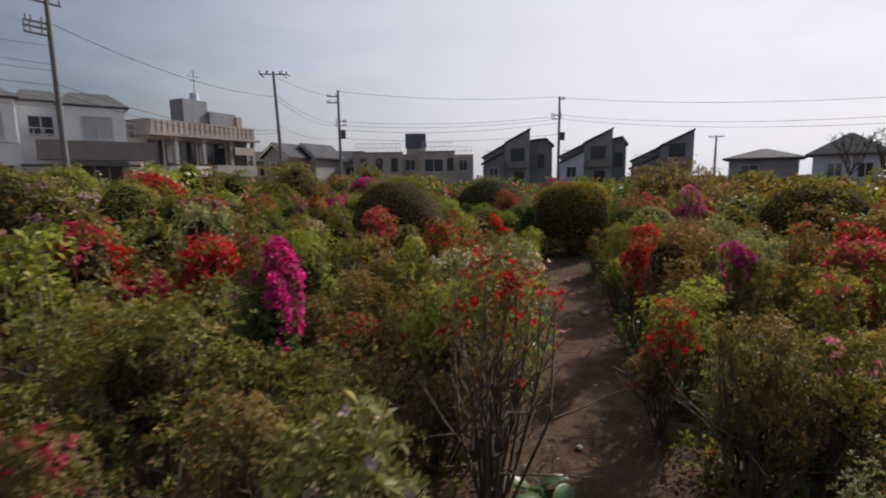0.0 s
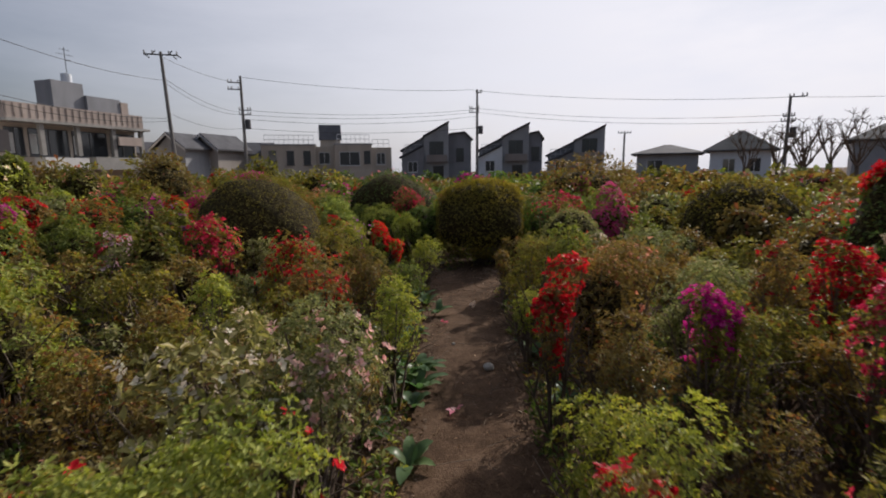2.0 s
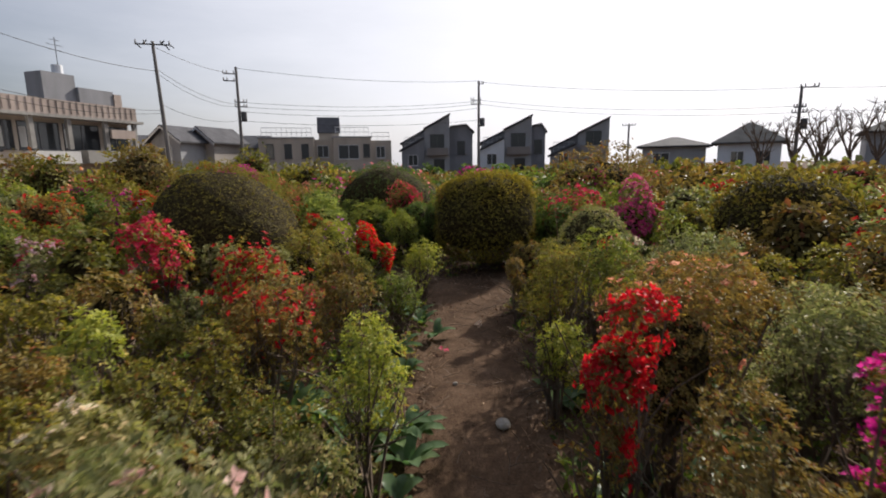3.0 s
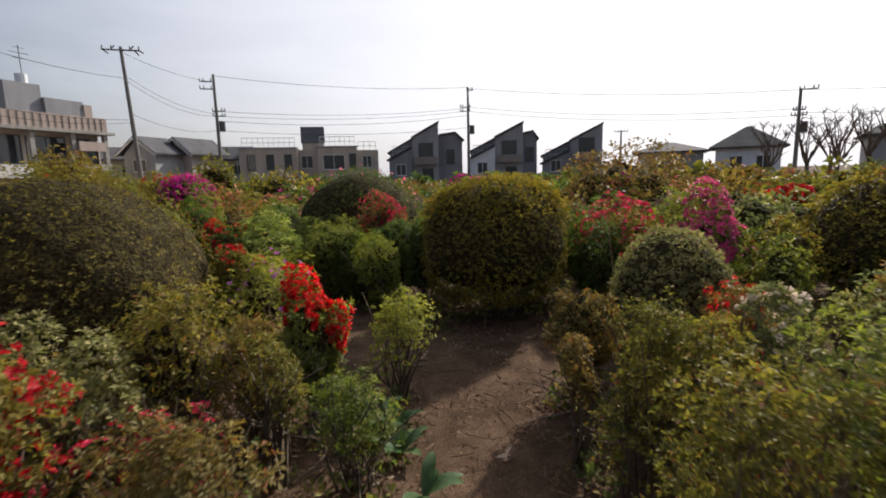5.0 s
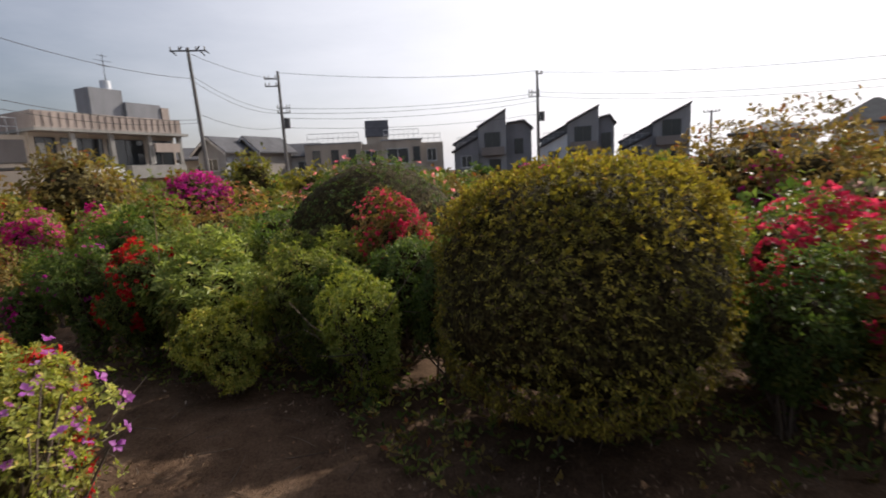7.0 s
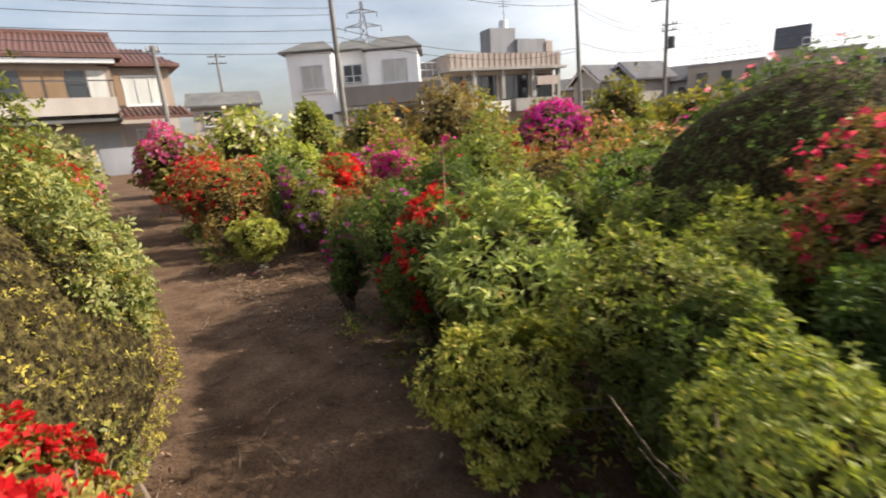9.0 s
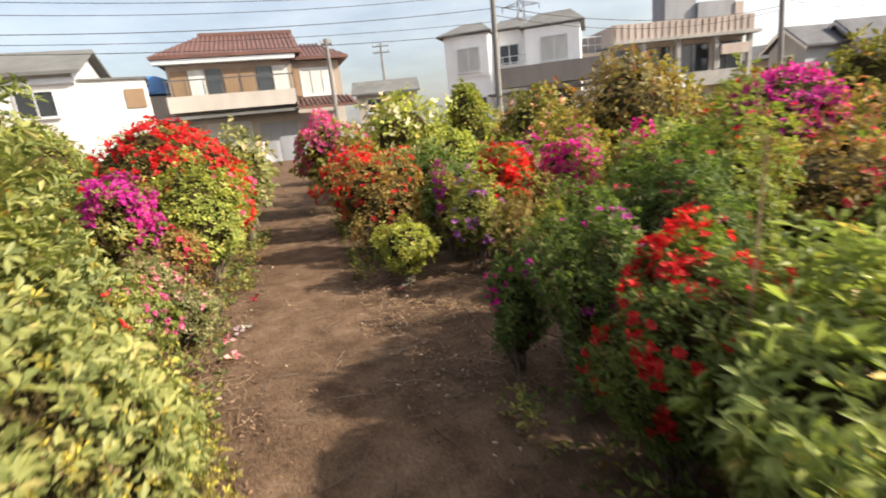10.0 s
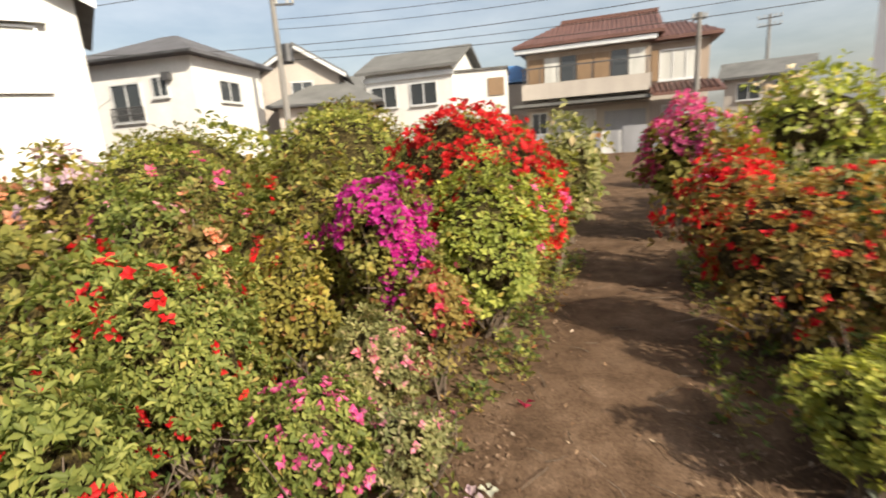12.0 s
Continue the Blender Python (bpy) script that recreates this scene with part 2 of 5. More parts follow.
red_tile = plain("red_clay_tile", (0.115, 0.052, 0.040), 0.55, 9.0, 0.35, 0.3)
curtain = plain("curtain", (0.50, 0.50, 0.48), 0.9, 20.0, 0.2, 0.0, 0.0, 0.2)
glass, nt, p = material("window_glass")
p.inputs["Base Color"].default_value = (0.035, 0.04, 0.045, 1)
p.inputs["Roughness"].default_value = 0.08
p.inputs["Specular IOR Level"].default_value = 0.6


# ---- builders ----
def mesh_object(name, verts, faces, mat, parent=None, label="", kind=""):
    me = bpy.data.meshes.new(name)
    me.from_pydata([tuple(v) for v in verts], [], [tuple(f) for f in faces])
    me.materials.append(mat)
    ob = new(name, me)
    ob.parent = parent
    return tagged(ob, label, kind=kind)


def fast_mesh(name, verts, faces, mat, parent=None, kind=""):
    """Many small triangles or quads from arrays."""
    me = bpy.data.meshes.new(name)
    n, k = faces.shape
    me.vertices.add(len(verts))
    me.vertices.foreach_set("co", verts.astype(np.float32).ravel())
    me.loops.add(n * k)
    me.loops.foreach_set("vertex_index", faces.astype(np.int32).ravel())
    me.polygons.add(n)
    me.polygons.foreach_set("loop_start", np.arange(0, n * k, k, dtype=np.int32))
    me.polygons.foreach_set("loop_total", np.full(n, k, dtype=np.int32))
    me.update(calc_edges=True)
    me.materials.append(mat)
    ob = new(name, me)
    ob.parent = parent
    return tagged(ob, kind=kind)


def part(name, bm, mat, parent, label=""):
    me = bpy.data.meshes.new(name)
    bm.to_mesh(me)
    bm.free()
    me.materials.append(mat)
    ob = new(name, me)
    ob.parent = parent
    return tagged(ob, label)


def boxes(*items, bevel=0.0):
    """One bmesh of boxes (x0, y0, z0, x1, y1, z1)."""
    bm = bmesh.new()
    for x0, y0, z0, x1, y1, z1 in items:
        m = Matrix.Translation(((x0 + x1) / 2, (y0 + y1) / 2, (z0 + z1) / 2)) @ Matrix.Diagonal((abs(x1 - x0), abs(y1 - y0), abs(z1 - z0), 1))
        bmesh.ops.create_cube(bm, size=1, matrix=m)
    if bevel:
        bmesh.ops.bevel(bm, geom=bm.edges[:], offset=bevel, segments=1, affect="EDGES")
    return bm


def rod(bm, a, b, r0, r1=None, seg=8):
    """A tapered round bar from a to b."""
    a, b = Vector(a), Vector(b)
    m = (b - a).to_track_quat("Z", "Y").to_matrix().to_4x4()
    bmesh.ops.create_cone(bm, cap_ends=True, segments=seg, radius1=r0, radius2=r0 if r1 is None else r1, depth=(b - a).length,
                          matrix=Matrix.Translation((a + b) / 2) @ m)


def ground_z(x, y):
    return 0.004 * min(max(y, 0.0), 9.0)


# ---- ground ----
n_g = 150
axis = np.concatenate([-np.geomspace(1500, 16, 14), np.linspace(-15, 24, n_g), np.geomspace(25, 1500, 14)])
gx, gy = np.meshgrid(axis - 3.0, axis)
gzz = 0.004 * np.clip(gy, 0, 9) + 0.012 * np.sin(gx * 2.1 + 0.7 * gy) * np.sin(gy * 1.7) + 0.006 * np.sin(gx * 6.3 + gy * 2.0) * np.sin(gy * 5.1 - gx)
gzz = np.where((np.abs(gx) < 30) & (np.abs(gy) < 30), gzz, 0.036 * (gy > 0))
k = len(axis)
ii = (np.arange(k - 1)[:, None] * k + np.arange(k - 1)[None, :]).ravel()
ground = fast_mesh("ground", np.stack([gx.ravel(), gy.ravel(), gzz.ravel()], 1), np.stack([ii, ii + 1, ii + k + 1, ii + k], 1), soil)
ground.data.shade_smooth()
tagged(ground, "bare brown trodden earth with dry leaves", "ground", kind="structure")

# the plan of the trodden paths: stretches (x0, y0, x1, y1, half width)
PATHS = [(-0.1, -2.0, 0.75, 2.0, 0.30), (0.75, 2.0, 1.35, 5.0, 0.30), (1.35, 5.0, 1.75, 7.2, 0.34), (1.75, 7.3, 0.6, 8.75, 0.46),
         (0.6, 8.75, -1.6, 9.3, 0.55), (-1.6, 9.3, -3.3, 9.6, 0.5), (-3.3, 9.6, -7.1, 10.83, 0.38), (-7.1, 10.83, -16.4, 13.5, 0.36), (1.75, 7.6, 3.9, 7.6, 0.5), (-2.0, 9.7, -1.75, 10.7, 0.33)]


def path_gap(x, y):
    """Distance from the edge of the nearest path; negative on it."""
    best = 99.0
    for x0, y0, x1, y1, half in PATHS:
        dx, dy = x1 - x0, y1 - y0
        s = min(1.0, max(0.0, ((x - x0) * dx + (y - y0) * dy) / (dx * dx + dy * dy)))
        best = min(best, math.hypot(x - x0 - s * dx, y - y0 - s * dy) - half)
    return best


# the stretch that is walked: shrubs beside it get the finest leaves
WALKED = [(0.0, 0.0, 0.75, 2.0), (0.75, 2.0, 1.35, 5.0), (1.35, 5.0, 1.75, 7.2), (1.75, 7.2, 0.6, 8.75), (0.6, 8.75, -1.6, 9.3)]


def walk_gap(x, y):
    best = 99.0
    for x0, y0, x1, y1 in WALKED:
        dx, dy = x1 - x0, y1 - y0
        s = min(1.0, max(0.0, ((x - x0) * dx + (y - y0) * dy) / (dx * dx + dy * dy)))
        best = min(best, math.hypot(x - x0 - s * dx, y - y0 - s * dy))
    return best


# ---- shrubs ----
rng = np.random.default_rng(7)


def unit(v):
    return v / np.maximum(np.linalg.norm(v, axis=1, keepdims=True), 1e-9)


def leaves(pos, nrm, count, length, width, tilt, droop=0.15):
    """Rosettes: count leaves round each point, each of two folded triangles."""
    n = len(pos)
    a = unit(nrm + rng.normal(0, 0.35, (n, 3)))
    ref = np.where(np.abs(a[:, 2:3]) < 0.9, [[0, 0, 1.0]], [[1.0, 0, 0]])
    u = unit(np.cross(a, ref))
    v = np.cross(a, u)
    ang = rng.uniform(0, 6.283, (n, 1)) + np.arange(count)[None] * (6.283 / count) + rng.normal(0, 0.25, (n, count))
    tl = np.radians(rng.uniform(tilt[0], tilt[1], (n, count)))
    rad = np.cos(ang)[..., None] * u[:, None] + np.sin(ang)[..., None] * v[:, None]
    d = np.cos(tl)[..., None] * a[:, None] + np.sin(tl)[..., None] * rad
    side = np.cross(d, np.broadcast_to(a[:, None], d.shape))
    side /= np.maximum(np.linalg.norm(side, axis=2, keepdims=True), 1e-6)
    up = np.cross(side, d)
    ln = (length * rng.uniform(0.65, 1.25, (n, count)))[..., None]
    wd = ln * width * rng.uniform(0.8, 1.2, (n, count))[..., None]
    b = pos[:, None] + d * ln * 0.12 + rng.normal(0, length * 0.15, (n, count, 1)) * a[:, None]
    tip = b + d * ln - up * ln * droop
    r1 = b + d * ln * 0.58 + side * wd * 0.5 + up * ln * 0.09
    l1 = b + d * ln * 0.58 - side * wd * 0.5 + up * ln * 0.09
    verts = np.stack([b, r1, tip, l1], 2).reshape(-1, 3)
    base = np.arange(n * count)[:, None] * 4
    faces = np.concatenate([base + [0, 1, 2], base + [0, 2, 3]], 1).reshape(-1, 3)
    return verts, faces


def fewer_leaves(verts):
    """Three leaves in five, each grown about its stalk to cover as much."""
    quads = verts.reshape(-1, 4, 3)
    quads = quads[(np.arange(len(quads)) * 3) % 5 < 3]
    quads = quads[:, :1] + (quads - quads[:, :1]) * 1.27
    base = np.arange(len(quads))[:, None] * 4
    return quads.reshape(-1, 3), np.concatenate([base + [0, 1, 2], base + [0, 2, 3]], 1).reshape(-1, 3)


def tubes(starts, bends, ends, r0, r1):
    """Three-sided bent twigs from arrays of points."""
    n = len(starts)
    rings = []
    for pts, r in ((starts, r0), (bends, (r0 + r1) / 2), (ends, r1)):
        d = unit(ends - starts)
        u = unit(np.cross(d, np.array([[0.3, 0.9, 0.1]])))
        v = np.cross(d, u)
        for kk in range(3):
            aa = kk * 2.094
            rings.append(pts + (math.cos(aa) * u + math.sin(aa) * v) * r)
    verts = np.stack(rings, 1).reshape(-1, 3)
    base = np.arange(n)[:, None] * 9
    q = []
    for s in (0, 3):
        for kk in range(3):
            q.append(base + [s + kk, s + (kk + 1) % 3, s + 3 + (kk + 1) % 3, s + 3 + kk])
    return verts, np.concatenate(q, 1).reshape(-1, 4)


def bumps(dirs, amp, freq):
    """Lumpy radius over the sphere of directions."""
    out = np.zeros(len(dirs))
    for _ in range(6):
        kv = rng.normal(0, freq, 3)
        out += np.cos(dirs @ kv + rng.uniform(0, 6.28)) / 6 ** 0.5
    return amp * out


def core_shape(around, rows):
    """A unit sphere of quads."""
    th = np.linspace(0.05, math.pi - 0.05, rows)
    ph = np.arange(around) * 2 * math.pi / around
    v = np.stack([np.sin(th)[:, None] * np.cos(ph), np.sin(th)[:, None] * np.sin(ph), np.cos(th)[:, None] + 0 * ph], 2).reshape(-1, 3)
    f = [(i * around + j, (i + 1) * around + j, (i + 1) * around + (j + 1) % around, i * around + (j + 1) % around) for i in range(rows - 1) for j in range(around)]
    return v, np.array(f)


planted = []


thicket = {"verts": [], "faces": [], "mats": [], "count": 0, "slots": []}


def joined_part(verts, faces, mat, place):
    """Adds far geometry to the one joined thicket."""
    c, s = math.cos(place[3]), math.sin(place[3])
    turned = np.stack([verts[:, 0] * c - verts[:, 1] * s + place[0], verts[:, 0] * s + verts[:, 1] * c + place[1], verts[:, 2] + place[2]], 1)
    if faces.shape[1] == 4:
        faces = np.concatenate([faces[:, [0, 1, 2]], faces[:, [0, 2, 3]]])
    if mat not in thicket["slots"]:
        thicket["slots"].append(mat)
    thicket["verts"].append(turned)
    thicket["faces"].append(faces + thicket["count"])
    thicket["mats"].append(np.full(len(faces), thicket["slots"].index(mat), dtype=np.int32))
    thicket["count"] += len(verts)


def azalea(x, y, w, h, tone, flower="", count=0, shape="", joined=False, leaf=1.0):
    """One shrub: lumpy crown of leaf rosettes, woody base, and blossoms in patches."""
    wide = w * {"": 1.22, "leggy": 1.08}.get(shape, 1.0)
    centre_gap = path_gap(x, y)
    if shape == "":
        # keep the crown off the path: step back a little, then narrow it
        need = min(0.18, wide / 2 - 0.08 - centre_gap)
        if need > 0:
            x += need * (path_gap(x + 0.05, y) - path_gap(x - 0.05, y)) / 0.1
            y += need * (path_gap(x, y + 0.05) - path_gap(x, y - 0.05)) / 0.1
            centre_gap = path_gap(x, y)
        wide = max(w * 0.85, min(wide, 2 * centre_gap + 0.2))
    if shape == "" and tone != "deep" and -3.2 < x < 4.2 and y < 7.0 and not joined:
        # old plants beside the first path: a flat crown on bare stems
        shape, wide = "leggy", wide * 0.92
    w = wide
    gap = max(walk_gap(x, y) - w / 2, 0.0)
    planted.append((x, y, w / 2))
    turn = rng.uniform(0, 360)
    place = (x, y, ground_z(x, y), radians(turn))
    root = None
    if not joined:
        root = new("azalea_bush")
        root.matrix_basis = pose(x, y, ground_z(x, y), 0, 0, turn)

    def add(part_name, verts, faces, mat, kind=""):
        if joined:
            joined_part(verts, faces, mat, place)
        else:
            fast_mesh(part_name, verts, faces, mat, root, kind)

    label = LEAF_WORD[tone] + " azalea bush"
    if shape in ("dome", "ball"):
        label = LEAF_WORD[tone] + " clipped azalea " + shape
    if shape == "leggy":
        label = "leggy " + label
    if flower:
        label += (" covered in " if count > 60 else " with a few ") + FLOWER_WORD[flower] + " flowers"
    else:
        label += " without flowers"
    if root:
        tagged(root, label, "shrub", "azalea bushes of the garden")
    size = 0.18
    for reach, fine in ((12.0, 0.13), (8.0, 0.085), (5.0, 0.060), (3.2, 0.043), (2.0, 0.032), (1.2, 0.026), (0.6, 0.022)):
        if gap < reach:
            size = fine
    size *= (1.0 if w > 0.3 else 0.9) * (1.25 if joined else 1.0)
    ratio, per = (0.43, 6) if gap < 2.0 else (0.52, 4)
    if tone == "rhodo":
        size, ratio, per = 0.058, 0.25, 8
    if shape == "ball":
        size *= 0.8
    if shape == "leggy":
        size *= 0.88
    if shape == "dome":
        size *= 0.62 if tone == "ball" else 0.72
    if tone == "white_green" and gap < 1.0:
        size, ratio = 0.038, 0.42
    if shape == "spread" and gap < 1.2:
        size, per = size * 1.08, 7
    low = {"leggy": 0.26, "dome": 0.04, "ball": 0.10}.get(shape, 0.04 if gap < 1.5 and path_gap(x, y) - w / 2 < 0.6 else 0.20)
    cz = {"leggy": 0.62, "dome": 0.36, "ball": 0.50}.get(shape, 0.52) * h
    radii = np.array([w / 2, w / 2 * rng.uniform(0.85, 1.12), h - cz])
    if shape == "leggy":
        radii[2] = h - cz
    area = 6.283 * (w / 2) * (h * 0.9) + 3.14 * (w / 2) ** 2
    n = int(min(6500 if shape in ("dome", "ball") and gap < 1.5 else 2700, area * (1.1 if shape == "ball" else 0.44) / (size * size) * (0.50 if shape == "leggy" else 1.0)))
    if shape in ("", "spread") and gap < 2.5:
        n = int(n * 1.2)
    n = max(int(n * leaf), 60)
    if tone == "rhodo":
        n = int(n * 2.0)
    amp = {"dome": 0.035, "ball": 0.03, "leggy": 0.12}.get(shape, 0.14)
    lobes = unit(rng.normal(0, 1, (9, 3)) + [[0, 0, 0.35]])
    lobe_gain = rng.uniform(0.4, 1.0, 9) * (0.0 if shape in ("dome", "ball") else 0.52)
    f1, f2 = [rng.normal(0, 2.6, (6, 3)), rng.uniform(0, 6.28, 6)], [rng.normal(0, 6.5, (6, 3)), rng.uniform(0, 6.28, 6)]

    # uneven crowns are made of several clumps, each on its own stems
    clumped = shape == "leggy"
    n_cl = int(np.clip(3 + w * 9, 5, 14))
    cl_r = rng.uniform(0.20, 0.34, n_cl) * (w if w < 0.8 else 0.8) * (1.15 if n_cl < 7 else 1.0)
    cl_a = np.arange(n_cl) * 2.4 + rng.uniform(0, 0.6, n_cl)
    cl_d = np.sqrt((np.arange(n_cl) + 0.3) / n_cl) * np.maximum(w * 0.5 - cl_r * 0.75, 0.02)
    cl_top = h * (1.0 - 0.30 * (cl_d / (w * 0.5)) ** 2) * rng.uniform(0.80, 1.04, n_cl)
    if shape == "leggy":
        cl_top[1::3] *= rng.uniform(0.60, 0.85, len(cl_top[1::3]))
    cl_z = np.maximum(cl_top - cl_r, cl_r * 0.9)
    cl_c = np.stack([np.cos(cl_a) * cl_d, np.sin(cl_a) * cl_d, cl_z], 1)
    cl_long = np.clip((cl_top - low * h) / cl_r * 0.45, 1.0, 2.6)
    cl_bloom = rng.normal(0, 0.45, n_cl)

    def crown(d):
        """Lumpy radius of the crown along the directions d."""
        r = 1 - amp * 0.9 + amp * np.cos(d @ f1[0].T + f1[1]).sum(1) / 2.45 + amp * 0.5 * np.cos(d @ f2[0].T + f2[1]).sum(1) / 2.45
        r += (lobe_gain * np.exp(-(1 - d @ lobes.T) / 0.11)).max(1) - lobe_gain.max() * 0.52
        if shape == "ball":
            r *= 1.0 / np.maximum((np.abs(d[:, 0]) ** 3 + np.abs(d[:, 1]) ** 3 + np.abs(d[:, 2]) ** 3) ** (1 / 3), 0.62) ** 0.25
        return r

    def surface(m, depth):
        d = unit(rng.normal(0, 1, (m, 3)))
        if clumped:
            kk = rng.integers(0, n_cl, m)
            d[:, 2] = np.where(rng.random(m) < 0.35, np.abs(d[:, 2]), d[:, 2])
            grow = 1.0 + 0.16 * np.cos(d @ f1[0].T + f1[1] + kk[:, None]).sum(1) / 2.45 + np.maximum(rng.normal(0, 0.13, m), -0.1)
            ext = cl_r[kk][:, None] * np.stack([np.ones(m), np.ones(m), np.where(d[:, 2] < 0, cl_long[kk], 1.0)], 1)
            pts = cl_c[kk] + d * ext * (grow * (1 - depth))[:, None]
            out_d = unit((pts - [[0, 0, cz]]) / np.array([[w / 2, w / 2, h - cz]]))
            keep = (pts[:, 2] > low * h) & (rng.random(m) < np.clip(0.35 + pts[:, 2] / h, 0, 1))
            surface.bloom = cl_bloom[kk][keep]
            return pts[keep], unit(d * 0.8 + out_d * 0.4)[keep], out_d[keep]
        if shape == "ball":
            d = np.sign(d) * np.abs(d) ** 0.8
            d = unit(d)
        r = crown(d)
        rz = np.where(d[:, 2] > 0, radii[2], cz * (1.0 - low * 0.6))
        ext = np.stack([np.full(m, radii[0]), np.full(m, radii[1]), rz], 1)
        if shape in ("dome", "ball"):
            # shoots stand out over the clipped top to catch the sun
            r += np.where((d[:, 2] > 0.25) & (rng.random(m) < 0.5), rng.uniform(0, 0.07, m), 0.0)
        pts = d * (r * (1 - depth))[:, None] * ext
        pts[:, 2] += cz
        nr = unit(d / ext)
        keep = pts[:, 2] > low * h
        if shape in ("dome", "ball") and tone == "ball":
            # clipped sides thinned to dark twigs to deepen their shade, top dense with shoots
            keep &= rng.random(m) < np.clip(0.6 + 1.6 * (pts[:, 2] / h - 0.62), 0.55 if shape == "ball" else 0.85, 1.0)
        return pts[keep], nr[keep], d[keep]

    depth = np.abs(rng.normal(0, 0.04 if shape in ("dome", "ball") else 0.10, n * 2))
    if shape not in ("dome", "ball"):
        depth[: n // 3] += rng.uniform(0, 0.4, n // 3)
        depth[n // 3: n // 2] -= np.abs(rng.normal(0, 0.12, n // 2 - n // 3))
    sel = rng.permutation(n * 2)[: int(n * 1.25)]
    pts, nr, d = surface(len(sel), depth[sel])
    axis_dir = unit(nr * 0.75 + np.array([[0.0, 0.0, 0.6]]))
    lv, lf = leaves(pts, axis_dir, per, size, ratio, (35, 88))
    if gap > 3.0 and tone != "rhodo":
        # distant shrubs: fewer, broader leaves
        lv, lf = fewer_leaves(lv)
    add("foliage", lv, lf, LEAF[tone], "stuff")
    if shape in ("dome", "ball") and tone == "ball":
        # yellow-green growth on the clipped top, its lighter colour standing in for sunlight
        many = int(n * (0.9 if shape == "ball" else 0.45))
        sp, sn, sd = surface(many, np.full(many, -0.025))
        up = sd[:, 2] > rng.normal(0.55, 0.10, len(sd))
        sv, sf = leaves(sp[up], unit(sn[up] * 0.5 + [[0, 0, 0.9]]), 5, size * 1.1, 0.45, (12, 62))
        add("new_growth", sv, sf, LEAF["lit_shoot"], "stuff")
    # stems
    m = int(np.clip(w * (60 if leaf < 0.5 else 34 if shape == "leggy" else 22), 9 if shape == "leggy" else 5, 34)) if gap < 5 else 4
    ends, _, _ = surface(m * 2, rng.uniform(0.08, 0.3, m * 2))
    ends = ends[:m]
    m = len(ends)
    if m:
        starts = np.stack([rng.normal(0, w * 0.06, m), rng.normal(0, w * 0.06, m), np.full(m, -0.02)], 1)
        bends = starts * 0.4 + ends * 0.6
        bends[:, 2] -= h * 0.02
        bends[:, :2] += rng.normal(0, 0.03, (m, 2))
        r0 = 0.010 if gap < 3 else 0.02
        tv, tf = tubes(starts, bends, ends, r0, 0.0035)
        if gap < 3:
            t2 = np.repeat(bends, 3, 0)
            e2 = t2 + rng.normal(0, 0.12, t2.shape) + np.array([[0, 0, h * 0.16]])
            tv2, tf2 = tubes(t2, (t2 + e2) / 2 + rng.normal(0, 0.012, t2.shape), e2, 0.005, 0.002)
            tf = np.concatenate([tf, tf2 + len(tv)])
            tv = np.concatenate([tv, tv2])
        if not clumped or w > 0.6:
            # solid stand-in for the dense inner twig mass, added to block light through the crown
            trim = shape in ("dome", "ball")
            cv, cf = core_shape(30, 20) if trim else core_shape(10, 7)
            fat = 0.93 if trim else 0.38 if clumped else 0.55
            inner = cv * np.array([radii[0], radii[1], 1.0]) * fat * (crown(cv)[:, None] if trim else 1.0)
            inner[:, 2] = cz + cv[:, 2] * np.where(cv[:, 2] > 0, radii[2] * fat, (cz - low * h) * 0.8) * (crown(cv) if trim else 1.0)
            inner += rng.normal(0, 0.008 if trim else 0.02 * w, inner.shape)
            add("twig_core", inner, cf, occluder_mat, "stuff")
        add("woody_base", tv, tf, bark)
    # blossoms, in one or two patches on the crown
    if flower:
        fsize = 0.020 if gap < 1.5 else 0.028 if gap < 3.0 else 0.042 if gap < 6 else 0.075
        total = int(count * (3.8 if count > 60 else 2.2) * (1.0 if gap < 3.0 else 0.75 if gap < 6 else 0.45))
        pool = int(total * (1.7 if shape == "leggy" and count > 50 else 3.6))
        fp, fn, fd = surface(pool, -0.03 + np.abs(rng.normal(0, 0.035, pool)))
        to_x, to_y = path_gap(x - 0.1, y) - path_gap(x + 0.1, y), path_gap(x, y - 0.1) - path_gap(x, y + 0.1)
        back = -radians(turn)
        face = np.array([to_x * math.cos(back) - to_y * math.sin(back), to_x * math.sin(back) + to_y * math.cos(back)]) * (0.3 if shape == "dome" else 2.6)
        centre = unit(np.array([[face[0] + rng.normal(0, 0.3), face[1] + rng.normal(0, 0.3), 0.95]]))
        score = bumps(fd, 0.5, 3.5) + (surface.bloom if clumped else 0.0) + (0.8 if count > 60 else 0.3) * (fd @ centre[0]) + rng.normal(0, 0.14, len(fd))
        best = np.argsort(-score)[:total]
        fv, ff = leaves(fp[best], unit(fn[best] * 0.9 + [[0, 0, 0.25]]), 5, fsize, 0.8, (32, 68), 0.3)
        add("blossom", fv, ff, PETAL[flower], "stuff")
    return root



# ---- houses and poles round the garden ----
def spot(cx, cy, heading, dist):
    """Plan point seen from (cx, cy) under a heading (degrees west of north)."""
    a = radians(heading)
    return cx - math.sin(a) * dist, cy + math.cos(a) * dist


